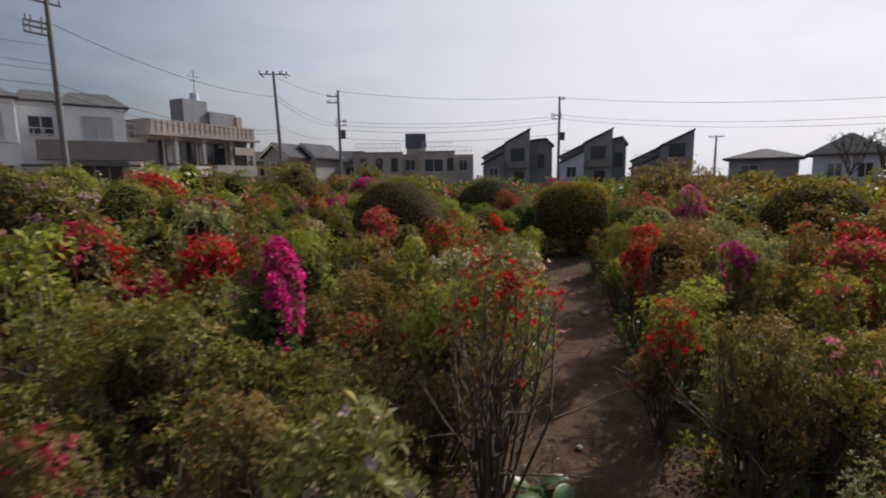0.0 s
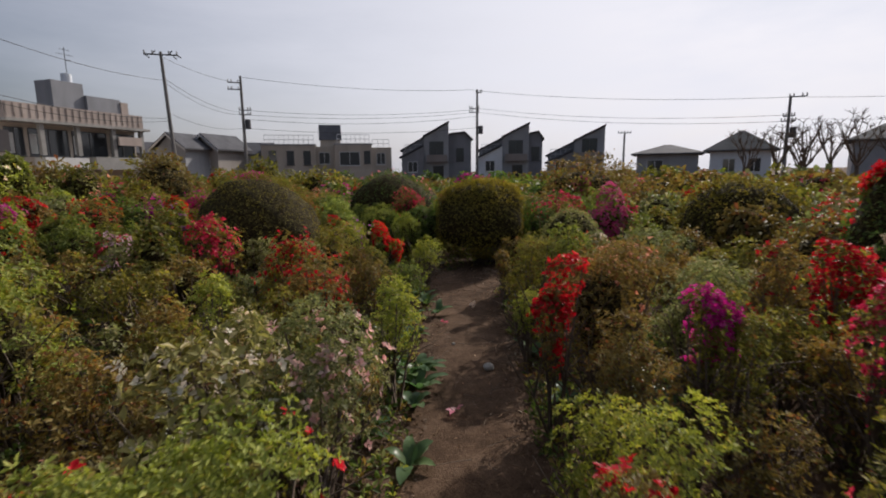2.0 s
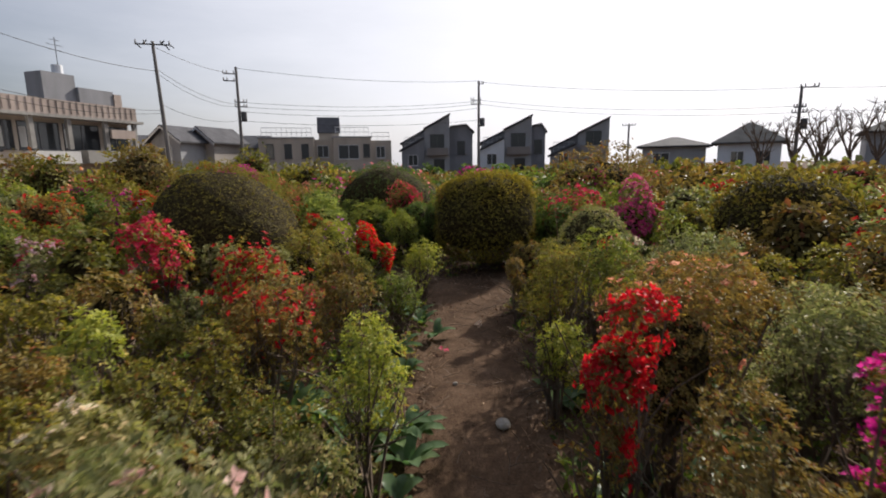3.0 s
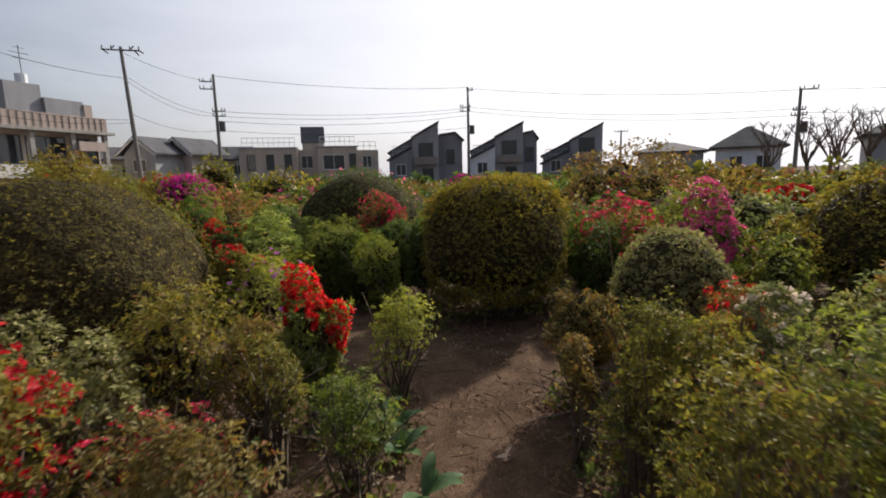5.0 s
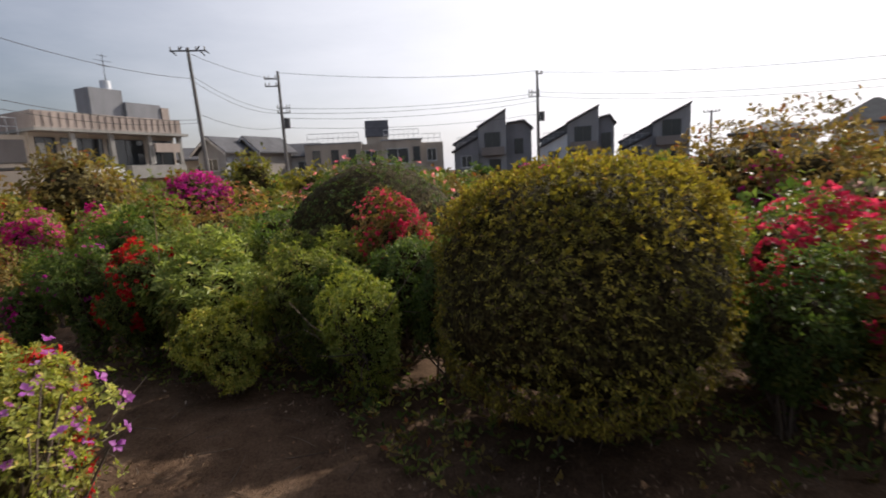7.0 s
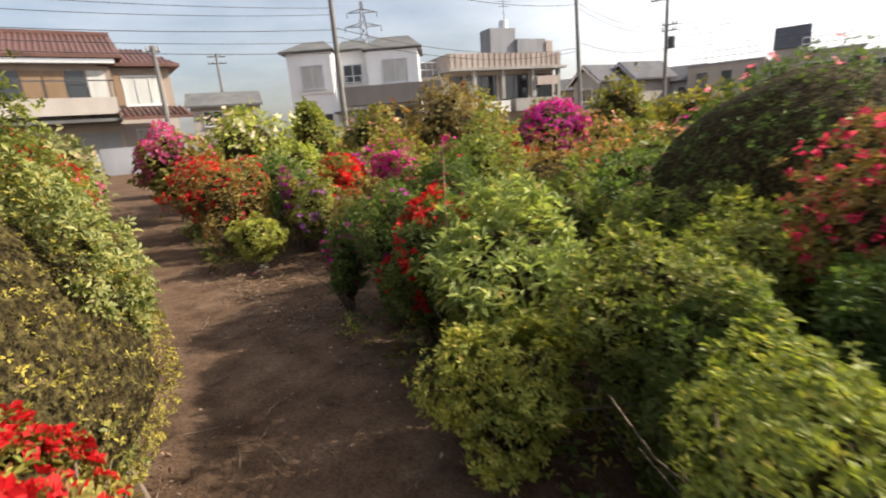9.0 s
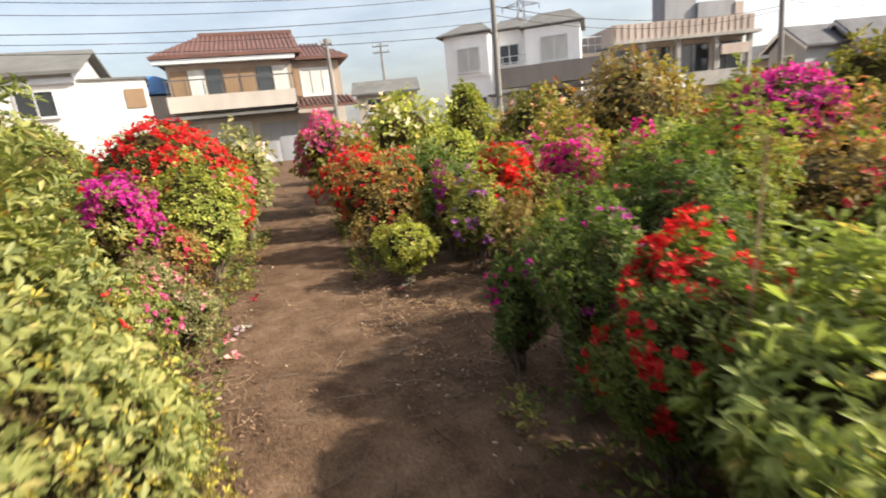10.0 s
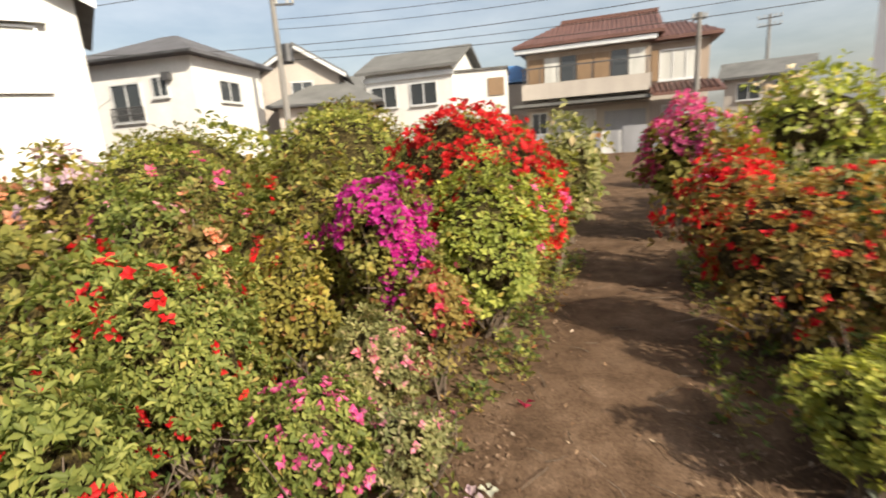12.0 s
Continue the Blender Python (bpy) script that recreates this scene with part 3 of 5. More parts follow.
def window(parent, x, z, w, h, y=0.0, bars=1, lit=None, frame_mat=None, turn=0.0, sill=True):
    """A window on the wall plane y, its pane set back in a proud frame. turn: 90 on a side wall, x then runs along it."""
    root = new("window")
    root.parent = parent
    root.matrix_basis = pose(0, 0, 0, 0, 0, turn) @ pose(x, y, z)
    f = 0.06
    items = [(-w / 2, -0.07, 0, -w / 2 + f, 0.02, h), (w / 2 - f, -0.07, 0, w / 2, 0.02, h), (-w / 2 + f, -0.07, 0, w / 2 - f, 0.02, f), (-w / 2 + f, -0.07, h - f, w / 2 - f, 0.02, h)]
    for i in range(bars):
        bx = -w / 2 + w * (i + 1) / (bars + 1)
        items.append((bx - 0.03, -0.055, f, bx + 0.03, 0.015, h - f))
    part("window_frame", boxes(*items), frame_mat or rail_mat, root)
    part("pane", boxes((-w / 2 + f, -0.02, f, w / 2 - f, -0.006, h - f)), lit or glass, root)
    if sill:
        part("window_sill", boxes((-w / 2 - 0.05, -0.13, -0.06, w / 2 + 0.05, 0.0, -0.002)), frame_mat or rail_mat, root)
    return root


def hip_roof(w, d, z, rise, over, ridge, thick=0.14, shift=0.0):
    """Hipped roof over a w by d plan with a ridge of that length along x (0: a pyramid)."""
    bm = bmesh.new()
    a, b, r = w / 2 + over, d / 2 + over, ridge / 2
    lo = [bm.verts.new(v) for v in ((-a, -b, z), (a, -b, z), (a, b, z), (-a, b, z))]
    up = [bm.verts.new(v) for v in ((-a, -b, z + thick), (a, -b, z + thick), (a, b, z + thick), (-a, b, z + thick))]
    r0, r1 = bm.verts.new((shift - r, 0, z + rise)), bm.verts.new((shift + r + 0.001, 0, z + rise))
    bm.faces.new(lo[::-1])
    for i in range(4):
        bm.faces.new((lo[i], lo[(i + 1) % 4], up[(i + 1) % 4], up[i]))
    bm.faces.new((up[0], up[1], r1, r0))
    bm.faces.new((up[1], up[2], r1))
    bm.faces.new((up[2], up[3], r0, r1))
    bm.faces.new((up[3], up[0], r0))
    return bm


def slab_roof(profile, y0, y1, thick=0.16):
    """Roof sheets over a profile of (x, z) points, running from y0 to y1."""
    bm = bmesh.new()
    for (xa, za), (xb, zb) in zip(profile, profile[1:]):
        v = [bm.verts.new(q) for q in ((xa, y0, za), (xb, y0, zb), (xb, y1, zb), (xa, y1, za), (xa, y0, za + thick), (xb, y0, zb + thick), (xb, y1, zb + thick), (xa, y1, za + thick))]
        for f in ((0, 3, 2, 1), (4, 5, 6, 7), (0, 1, 5, 4), (1, 2, 6, 5), (2, 3, 7, 6), (3, 0, 4, 7)):
            bm.faces.new([v[i] for i in f])
    return bm


def prism(profile, y0, y1):
    """A solid with the outline (x, z) seen from the front."""
    bm = bmesh.new()
    a = [bm.verts.new((x, y0, z)) for x, z in profile]
    b = [bm.verts.new((x, y1, z)) for x, z in profile]
    bm.faces.new(a)
    bm.faces.new(b[::-1])
    n = len(profile)
    for i in range(n):
        bm.faces.new((a[i], b[i], b[(i + 1) % n], a[(i + 1) % n]))
    bmesh.ops.recalc_face_normals(bm, faces=bm.faces[:])
    return bm


def tile_rows(w0, w1, y0, z0, y1, z1, pitch, x_mid=0.0, cut=False):
    """Rounded tile ribs up a roof slope; its width goes from w0 at the eave to w1 at the ridge."""
    bm = bmesh.new()
    n = int(w0 / pitch)
    for i in range(n + 1):
        x = -w0 / 2 + i * pitch
        reach = 1.0 if abs(x) <= w1 / 2 or (cut and x > 0) else (w0 / 2 - abs(x)) / max(w0 / 2 - w1 / 2, 0.01)
        if reach < 0.06:
            continue
        rod(bm, (x_mid + x, y0, z0), (x_mid + x, y0 + (y1 - y0) * reach, z0 + (z1 - z0) * reach), 0.075, 0.075, 6)
    return bm


def railing(parent, x0, x1, y, z, h, gap=0.5, mat=None):
    bm = bmesh.new()
    for zz in (z + h, z + h * 0.5):
        rod(bm, (x0, y, zz), (x1, y, zz), 0.03, 0.03, 6)
    n = max(2, int(abs(x1 - x0) / gap))
    for i in range(n + 1):
        xx = x0 + (x1 - x0) * i / n
        rod(bm, (xx, y, z), (xx, y, z + h), 0.022, 0.022, 5)
    return part("railing", bm, mat or rail_mat, parent)


def house(name, label, place, turn):
    root = new(name)
    root.matrix_basis = pose(place[0], place[1], 0.0, 0, 0, turn)
    return tagged(root, label, "house", "houses round the garden")


# flat-roofed beige house with roof terraces
h1 = house("flat_roof_house", "beige flat-roofed house with white roof railings and stair tower", spot(0.67, 2.0, 4.0, 54), 4)
part("wall", boxes((-6.9, 0, 0, -1.4, 9, 4.35)), beige_wall, h1)
part("wall", boxes((-1.39, 1.4, 0, 0.6, 9, 4.3)), beige_wall, h1)
part("wall", boxes((0.61, 0.3, 0, 4.6, 9, 4.45)), beige_wall, h1)
part("wall", boxes((4.61, 1.2, 0, 6.9, 9, 4.2)), beige_wall, h1)
# the stair tower has a steep dark roof that slopes to the front
bm = prism([(2.0, 4.3), (5.0, 4.3), (5.0, 6.7), (3.3, 6.7), (2.0, 5.15)], -1.3, 0.9)
bmesh.ops.rotate(bm, verts=bm.verts[:], matrix=Matrix.Rotation(radians(90), 3, "Z"))
part("stair_tower", bm, beige_wall, h1)
bm = slab_roof([(1.85, 5.0), (3.3, 6.72), (5.1, 6.74)], -1.42, 1.02, 0.1)
bmesh.ops.rotate(bm, verts=bm.verts[:], matrix=Matrix.Rotation(radians(90), 3, "Z"))
part("tower_roof", bm, dark_roof, h1)
part("cornice", boxes((-7.0, -0.08, 4.352, -1.35, 9.1, 4.5)), grey_wall, h1)
part("cornice", boxes((0.55, 0.22, 4.452, 4.7, 9.1, 4.6)), grey_wall, h1)
railing(h1, -6.6, -1.6, 0.4, 4.5, 0.95)
railing(h1, 0.9, 4.4, 0.6, 4.6, 0.95)
railing(h1, 4.8, 6.7, 1.6, 4.2, 0.9)
for wx in (-5.8, -4.0, -2.3):
    window(h1, wx, 2.3, 0.75, 1.5, 0.0, 0, None, iron)
window(h1, -0.5, 2.4, 1.2, 1.3, 1.4, 1)
window(h1, 2.2, 2.2, 2.2, 1.5, 0.3, 1)
window(h1, 4.1, 2.4, 0.7, 1.4, 0.3, 0, None, iron)
window(h1, 5.7, 2.3, 1.0, 1.3, 1.2, 1)

# saw-tooth dark houses
for hd, w, low, high, drop, tail, lab in ((-8.4, 8.0, 3.9, 6.9, 5.7, 2.6, "dark saw-tooth house with a steep single-slope roof"),
                                           (-17.0, 7.2, 3.8, 6.6, 5.6, 1.5, "charcoal single-slope house with a pale blue porch side"),
                                           (-24.6, 6.6, 3.1, 6.1, 4.3, 0.5, "dark grey single-slope house behind the shrubs")):
    s = house("saw_tooth_house", lab, spot(0.67, 2.0, hd, 56), hd)
    top = w / 2 - tail
    mid = -w / 2 + (top + w / 2) * 0.48
    rise = (high - low) / (top + w / 2)
    # rear volume with the long slope, the tall front bay, the low wing and the tail block
    part("wall", prism([(-w / 2, 0), (top, 0), (top, high), (-w / 2, low)], 1.2, 8.5), dark_wall, s)
    part("roof", slab_roof([(-w / 2 - 0.25, low - 0.1), (top + 0.05, high + 0.03)], 1.0, 8.8), dark_roof, s)
    part("front_bay", prism([(mid, 0), (top - 0.02, 0), (top - 0.02, high - 0.05), (mid, high - 0.05 - rise * (top - mid))], -0.6, 1.19), grey_wall, s, "dark grey panelled front bay")
    part("bay_roof", slab_roof([(mid - 0.12, high - 0.03 - rise * (top - mid)), (top + 0.06, high + 0.02)], -0.85, 0.99), dark_roof, s)
    part("wing", prism([(-w / 2 + 0.05, 0), (mid - 0.01, 0), (mid - 0.01, low + 0.4), (-w / 2 + 0.05, low - 0.9)], -0.9, 1.19), blue_grey_wall if hd == -17.0 else dark_wall, s)
    part("wing_roof", slab_roof([(-w / 2 - 0.2, low - 0.95), (mid - 0.13, low + 0.42)], -1.2, 0.99), dark_roof, s)
    if tail > 0.8:
        part("tail_block", prism([(top + 0.01, 0), (w / 2, 0), (w / 2, drop - 0.7), (top + tail * 0.72, drop + 0.1), (top + 0.01, drop - 0.1)], 0.4, 7.5), dark_wall, s)
        part("tail_roof", slab_roof([(top + 0.07, drop - 0.08), (top + tail * 0.72, drop + 0.12), (w / 2 + 0.2, drop - 0.75)], 0.1, 7.8), slate, s)
        window(s, top + tail * 0.5, 2.6, 0.9, 1.5, 0.4, 0, None, iron)
    part("balcony", boxes((mid + 0.3, -1.5, 2.5, top - 0.2, -0.61, 3.3)), taupe_wall, s)
    window(s, (mid + top) / 2, 3.31, min(1.6, top - mid - 0.6), 1.5, -0.6, 1, None, iron)
    window(s, (mid + top) / 2 + 0.2, 0.4, 1.2, 1.7, -0.6, 0, None, iron)
    window(s, (mid - w / 2) / 2, 1.4, 1.1, 1.2, -0.9, 1, None, rail_mat)
    railing(s, -w / 2 + 0.3, mid - 0.4, 1.1, low - 0.4, 1.1)


def hip_house(name, label, place, turn, w, d, eave, rise, ridge, wall_mat, roof_mat, wins, over=0.5):
    s = house(name, label, place, turn)
    part("wall", boxes((-w / 2, -d / 2, 0, w / 2, d / 2, eave)), wall_mat, s)
    part("roof", hip_roof(w, d, eave + 0.002, rise, over, ridge), roof_mat, s)
    part("gutter", boxes((-w / 2 - over, -d / 2 - over - 0.1, eave + 0.02, w / 2 + over, -d / 2 - over - 0.003, eave + 0.12)), iron, s)
    for x, z, ww, hh in wins:
        window(s, x, z, ww, hh, -d / 2, 1, None)
    return s


hip_house("low_house", "low grey house with a shallow hipped roof", spot(0.67, 2.0, -33.9, 52), -34, 5.2, 5, 2.75, 1.0, 0.6, grey_wall, dark_roof, [(-1.0, 1.2, 1.4, 1.1)])
hip_house("hip_roof_house", "pale house with a dark pyramid roof and two windows", spot(0.67, 2.0, -40.6, 52), -41, 4.6, 5, 2.9, 1.9, 0.3, blue_grey_wall, slate, [(-0.8, 1.1, 1.0, 1.2), (1.1, 1.1, 1.0, 1.2)])
hip_house("grey_roof_house", "grey house with a pale metal roof behind trees", spot(1.5, 6.0, -56.0, 50), -46, 7.0, 6, 3.4, 1.5, 3.0, grey_wall, slate, [(0.0, 1.6, 1.4, 1.1)])
hip_house("pale_house", "pale grey house behind the pollarded trees", spot(1.5, 6.0, -66.0, 48), -58, 7.5, 6, 3.2, 1.5, 3.5, white_wall, slate, [(0.0, 1.4, 1.4, 1.1)])


def gable_house(name, label, place, turn, w, d, eave, ridge_z, wall_mat, roof_mat, wins, along=True, over=0.45):
    """Gabled house; along: the ridge runs parallel to the front."""
    s = house(name, label, place, turn)
    if along:
        part("wall", boxes((-w / 2, -d / 2, 0, w / 2, d / 2, eave)), wall_mat, s)
        bm = slab_roof([(-d / 2 - over, eave - 0.12), (0, ridge_z), (d / 2 + over, eave - 0.12)], -w / 2 - over, w / 2 + over)
        bmesh.ops.rotate(bm, verts=bm.verts[:], matrix=Matrix.Rotation(radians(90), 3, "Z"))
        part("roof", bm, roof_mat, s)
        bm = prism([(-d / 2, eave + 0.003), (d / 2, eave + 0.003), (0, ridge_z - 0.03)], -w / 2, w / 2)
        bmesh.ops.rotate(bm, verts=bm.verts[:], matrix=Matrix.Rotation(radians(90), 3, "Z"))
        part("gable", bm, wall_mat, s)
    else:
        part("wall", prism([(-w / 2, 0), (w / 2, 0), (w / 2, eave), (0, ridge_z - 0.03), (-w / 2, eave)], -d / 2, d / 2), wall_mat, s)
        part("roof", slab_roof([(-w / 2 - over, eave - 0.12), (0, ridge_z), (w / 2 + over, eave - 0.12)], -d / 2 - over, d / 2 + over), roof_mat, s)
        part("bargeboard", slab_roof([(-w / 2 - over, eave - 0.28), (0, ridge_z - 0.16), (w / 2 + over, eave - 0.28)], -d / 2 - over - 0.05, -d / 2 - over - 0.003, 0.2), rail_mat, s)
    for x, z, ww, hh in wins:
        window(s, x, z, ww, hh, -d / 2, 1)
    return s


# dark tiled houses beyond the beige one
gable_house("tiled_house", "grey house with a dark tiled gable roof", spot(0.67, 2.0, 18.6, 55), -22, 3.2, 4.2, 3.9, 5.3, grey_wall, dark_roof, [(0, 2.3, 1.4, 1.1)], False)
gable_house("tiled_house", "house with a dark tiled gable roof beside its twin", spot(0.67, 2.0, 15.4, 57), -26, 3.2, 4.4, 3.9, 5.4, cream_wall, dark_roof, [(0, 2.1, 1.2, 1.1)], False)
gable_house("tiled_house", "white house with a low dark tiled roof", spot(0.67, 2.0, 12.0, 60), 14, 3.6, 4, 3.5, 4.8, white_wall, dark_roof, [(0.4, 1.9, 1.4, 1.1)], True)
gable_house("tiled_house", "low house with a dark tiled roof behind its neighbours", spot(0.67, 2.0, 21.6, 60), 26, 3.6, 4, 3.6, 4.7, cream_wall, dark_roof, [(0.4, 1.9, 1.4, 1.1)], True)

# terrace block with a penthouse
tb = house("terrace_block", "weathered concrete block with tan roof parapet and grey penthouse", (-21.65, 44.7), 63.4)
part("wall", boxes((-5.4, 0, 0, 5.0, 9, 5.2)), beige_wall, tb)
part("side_wing", boxes((5.005, 3.0, 0, 7.3, 9, 5.2)), beige_wall, tb)
part("roof_slab", boxes((-5.7, -1.4, 5.202, 5.4, 9.2, 5.4)), concrete, tb)
part("parapet", boxes((-5.6, -1.1, 5.402, 5.0, -0.95, 6.5)), tan_wall, tb)
part("parapet", boxes((4.85, -0.948, 5.402, 5.0, 9, 6.5)), tan_wall, tb)
part("parapet", boxes((-5.6, -0.948, 5.402, -5.45, 9, 6.5)), tan_wall, tb)
for i in range(21):
    part("slat", boxes((-5.45 + i * 0.5, -1.15, 5.55, -5.37 + i * 0.5, -1.103, 6.45)), tan_wall, tb)
part("penthouse", boxes((0.9, 3.5, 5.41, 3.5, 5.4, 9.25)), dark_wall, tb, "dark grey penthouse box")
part("penthouse_wing", boxes((3.505, 3.2, 5.41, 6.6, 5.4, 8.3)), dark_wall, tb)
part("penthouse_end", boxes((6.605, 3.1, 5.21, 7.3, 5.3, 8.1)), tan_wall, tb)
bm = bmesh.new()
rod(bm, (2.7, 4.2, 9.2), (2.7, 4.2, 10.0), 0.4, 0.4, 12)
part("water_tank", bm, blue_grey_wall, tb, "small cylindrical roof tank")
bm = bmesh.new()
rod(bm, (2.8, 4.2, 10.0), (2.8, 4.2, 12.2), 0.03, 0.03, 5)
for zz, ll in ((12.0, 0.4), (11.6, 0.7), (11.2, 0.5)):
    rod(bm, (2.8 - ll, 4.2, zz), (2.8 + ll, 4.2, zz), 0.02, 0.02, 5)
part("antenna", bm, iron, tb)
for wx, ww in ((-4.5, 1.2), (-2.2, 2.8), (0.9, 2.8), (3.75, 2.2)):
    window(tb, wx, 2.9, ww, 2.0, 0.0, 1, None, iron)
    if ww > 1:
        part("curtain", boxes((wx - ww / 2 + 0.07, -0.026, 3.07, wx - ww / 2 + 0.55, -0.021, 4.5)), curtain, tb)
part("balcony", boxes((-3.4, -1.2, 1.9, -0.2, -0.02, 2.8)), white_wall, tb)
part("balcony", boxes((0.3, -1.3, 1.9, 4.9, -0.02, 2.9)), concrete, tb)
for wx in (-3.5, -0.9, 2.0, 4.6):
    part("pillar", boxes((wx, -1.15, 2.95, wx + 0.3, -0.85, 5.2)), concrete, tb)
part("awning", boxes((2.4, -1.35, 3.9, 4.5, -1.16, 4.6)), tan_wall, tb)
railing(tb, -9.0, -5.7, 0.5, 5.0, 1.1)
part("annex", boxes((-9.0, 0.3, 0, -5.405, 1.6, 5.0)), beige_wall, tb)

# two-storey white house
wh = house("white_house", "white two-storey house with grey balcony and dark flat eaves", (-24.6, 31.3), 40.0)
part("wall", boxes((-4.6, -0.5, 0, -1.6, 4.5, 6.5)), bright_wall, wh)
part("wall", boxes((-1.595, 0.6, 0, 0.6, 4.5, 6.55)), bright_wall, wh)
part("wall", boxes((0.605, 0.2, 0, 4.0, 4.5, 6.4)), bright_wall, wh)
part("front_wall", boxes((0.62, 0.1, 3.3, 3.98, 0.195, 6.36)), bright_wall, wh, "white upper wall panel")
part("front_wall", boxes((-4.0, -0.6, 3.9, -1.7, -0.505, 6.45)), bright_wall, wh, "white upper wall panel")
part("roof", hip_roof(3.2, 5.2, 6.51, 1.05, 0.2, 1.4, 0.1), slate, wh).location = (-3.2, 2.0, 0)
part("centre_roof", hip_roof(2.2, 4.2, 6.56, 0.95, 0.05, 1.6, 0.1), slate, wh).location = (-0.5, 2.5, 0)
part("right_roof", hip_roof(3.6, 4.4, 6.41, 1.15, 0.2, 2.2, 0.1), slate, wh).location = (2.3, 2.4, 0)
part("balcony", boxes((-0.9, -1.3, 2.9, 5.4, -0.9, 4.1), (4.9, -0.898, 2.9, 5.4, 1.0, 4.1)), taupe_wall, wh, "taupe panelled balcony front")
part("balcony_floor", boxes((-0.9, -0.895, 2.9, 4.895, 0.09, 3.05)), concrete, wh)
railing(wh, -1.4, 0.6, 0.1, 4.1, 0.8)
window(wh, -3.0, 4.2, 1.5, 1.5, -0.6, 1, curtain)
window(wh, -0.5, 4.4, 1.3, 1.3, 0.6, 1)
window(wh, 2.4, 4.3, 1.7, 1.5, 0.1, 1, curtain)
window(wh, -2.6, 1.0, 1.3, 1.6, -0.5, 1)
window(wh, 2.4, 0.8, 2.4, 1.9, 0.2, 2)
part("lower_roof", boxes((-1.7, -1.6, 2.5, 5.6, 0.0, 2.62)), slate, wh)

# red-tiled house
rh = house("red_tiled_house", "two-storey house with red clay tile roofs and wooden shutters", spot(-1.49, 9.17, 75.7, 31), 76.0)
rh.scale = (0.94, 1.0, 1.10)
part("wall", boxes((-5.4, 0, 0, 2.0, 7, 5.6)), cream_wall, rh)
part("wall", boxes((2.005, 0.4, 0, 5.2, 7, 5.3)), cream_wall, rh)
part("main_roof", hip_roof(7.4, 7.0, 5.65, 1.7, 0.7, 6.1, 0.14, 1.3), red_tile, rh).location = (-1.7, 3.5, 0)
part("main_roof_tile", tile_rows(8.6, 3.6, -0.65, 5.78, 3.45, 7.34, 0.28, -1.7, True), red_tile, rh)
part("ridge_tile", boxes((-3.5, 3.35, 7.33, 2.65, 3.65, 7.5)), red_tile, rh)
part("side_roof", hip_roof(3.3, 6.6, 5.32, 1.35, 0.55, 1.2), red_tile, rh).location = (3.6, 3.7, 0)
part("side_roof_tile", tile_rows(4.2, 1.6, -0.1, 5.45, 3.65, 6.66, 0.28, 3.6), red_tile, rh)
part("upper_wall", boxes((-5.38, -0.06, 3.76, 1.98, -0.003, 5.38)), cedar_wall, rh, "brown boarded upper wall")
part("side_upper_wall", boxes((2.03, 0.34, 3.3, 5.18, 0.397, 5.2)), cedar_wall, rh, "brown boarded upper wall")
part("lower_wall", boxes((-5.38, -0.05, 0.05, 1.98, -0.003, 2.4)), beige_wall, rh)
part("garage_door", boxes((-0.6, -0.1, 0.0, 1.8, -0.055, 2.1)), grey_wall, rh, "grey ribbed garage door")
part("soffit", boxes((-6.0, -0.6, 5.4, 2.3, -0.02, 5.62)), rail_mat, rh)
part("balcony", boxes((-5.5, -1.2, 2.95, 2.0, -1.05, 3.75), (-5.5, -1.048, 2.95, -5.35, 0, 3.75)), cream_wall, rh, "pale rendered balcony front")
part("balcony_floor", boxes((-5.35, -1.045, 2.95, 2.0, -0.004, 3.1)), concrete, rh)
bm = slab_roof([(-2.4, 2.2), (-0.2, 2.75)], -5.6, -2.0, 0.12)
bmesh.ops.rotate(bm, verts=bm.verts[:], matrix=Matrix.Rotation(radians(90), 3, "Z"))
part("lower_roof", slab_roof([(-5.9, 2.55), (1.95, 2.55)], -2.2, -0.01, 0.14), slate, rh)
part("entrance_roof", bm, red_tile, rh).location = (0, 0, 0.35)
part("entrance_roof_tile", tile_rows(3.5, 3.5, -2.35, 2.72, -0.25, 3.24, 0.28, 3.7), red_tile, rh)
for i in range(7):
    part("shutter", boxes((-5.2 + i * 1.0, -0.12, 3.77, -4.3 + i * 1.0, -0.063, 5.1)), brown_wall if i in (0, 3, 4) else curtain if i in (1, 6) else glass, rh)
for i in range(8):
    part("balcony_post", boxes((-5.42 + i * 1.02, -1.14, 3.752, -5.36 + i * 1.02, -1.09, 4.5)), iron, rh)
part("balcony_rail", boxes((-5.5, -1.15, 4.5, 2.0, -1.08, 4.56)), iron, rh)
window(rh, 3.6, 3.4, 2.2, 1.5, 0.338, 2, curtain)
part("shutter_box", boxes((2.06, 0.2, 3.4, 2.45, 0.337, 4.9)), brown_wall, rh)
window(rh, -2.4, 0.9, 2.6, 1.4, -0.052, 2, curtain)
window(rh, -4.6, 0.9, 1.0, 1.4, -0.052, 1)
window(rh, 3.4, 0.6, 1.4, 1.6, 0.4, 1, curtain)

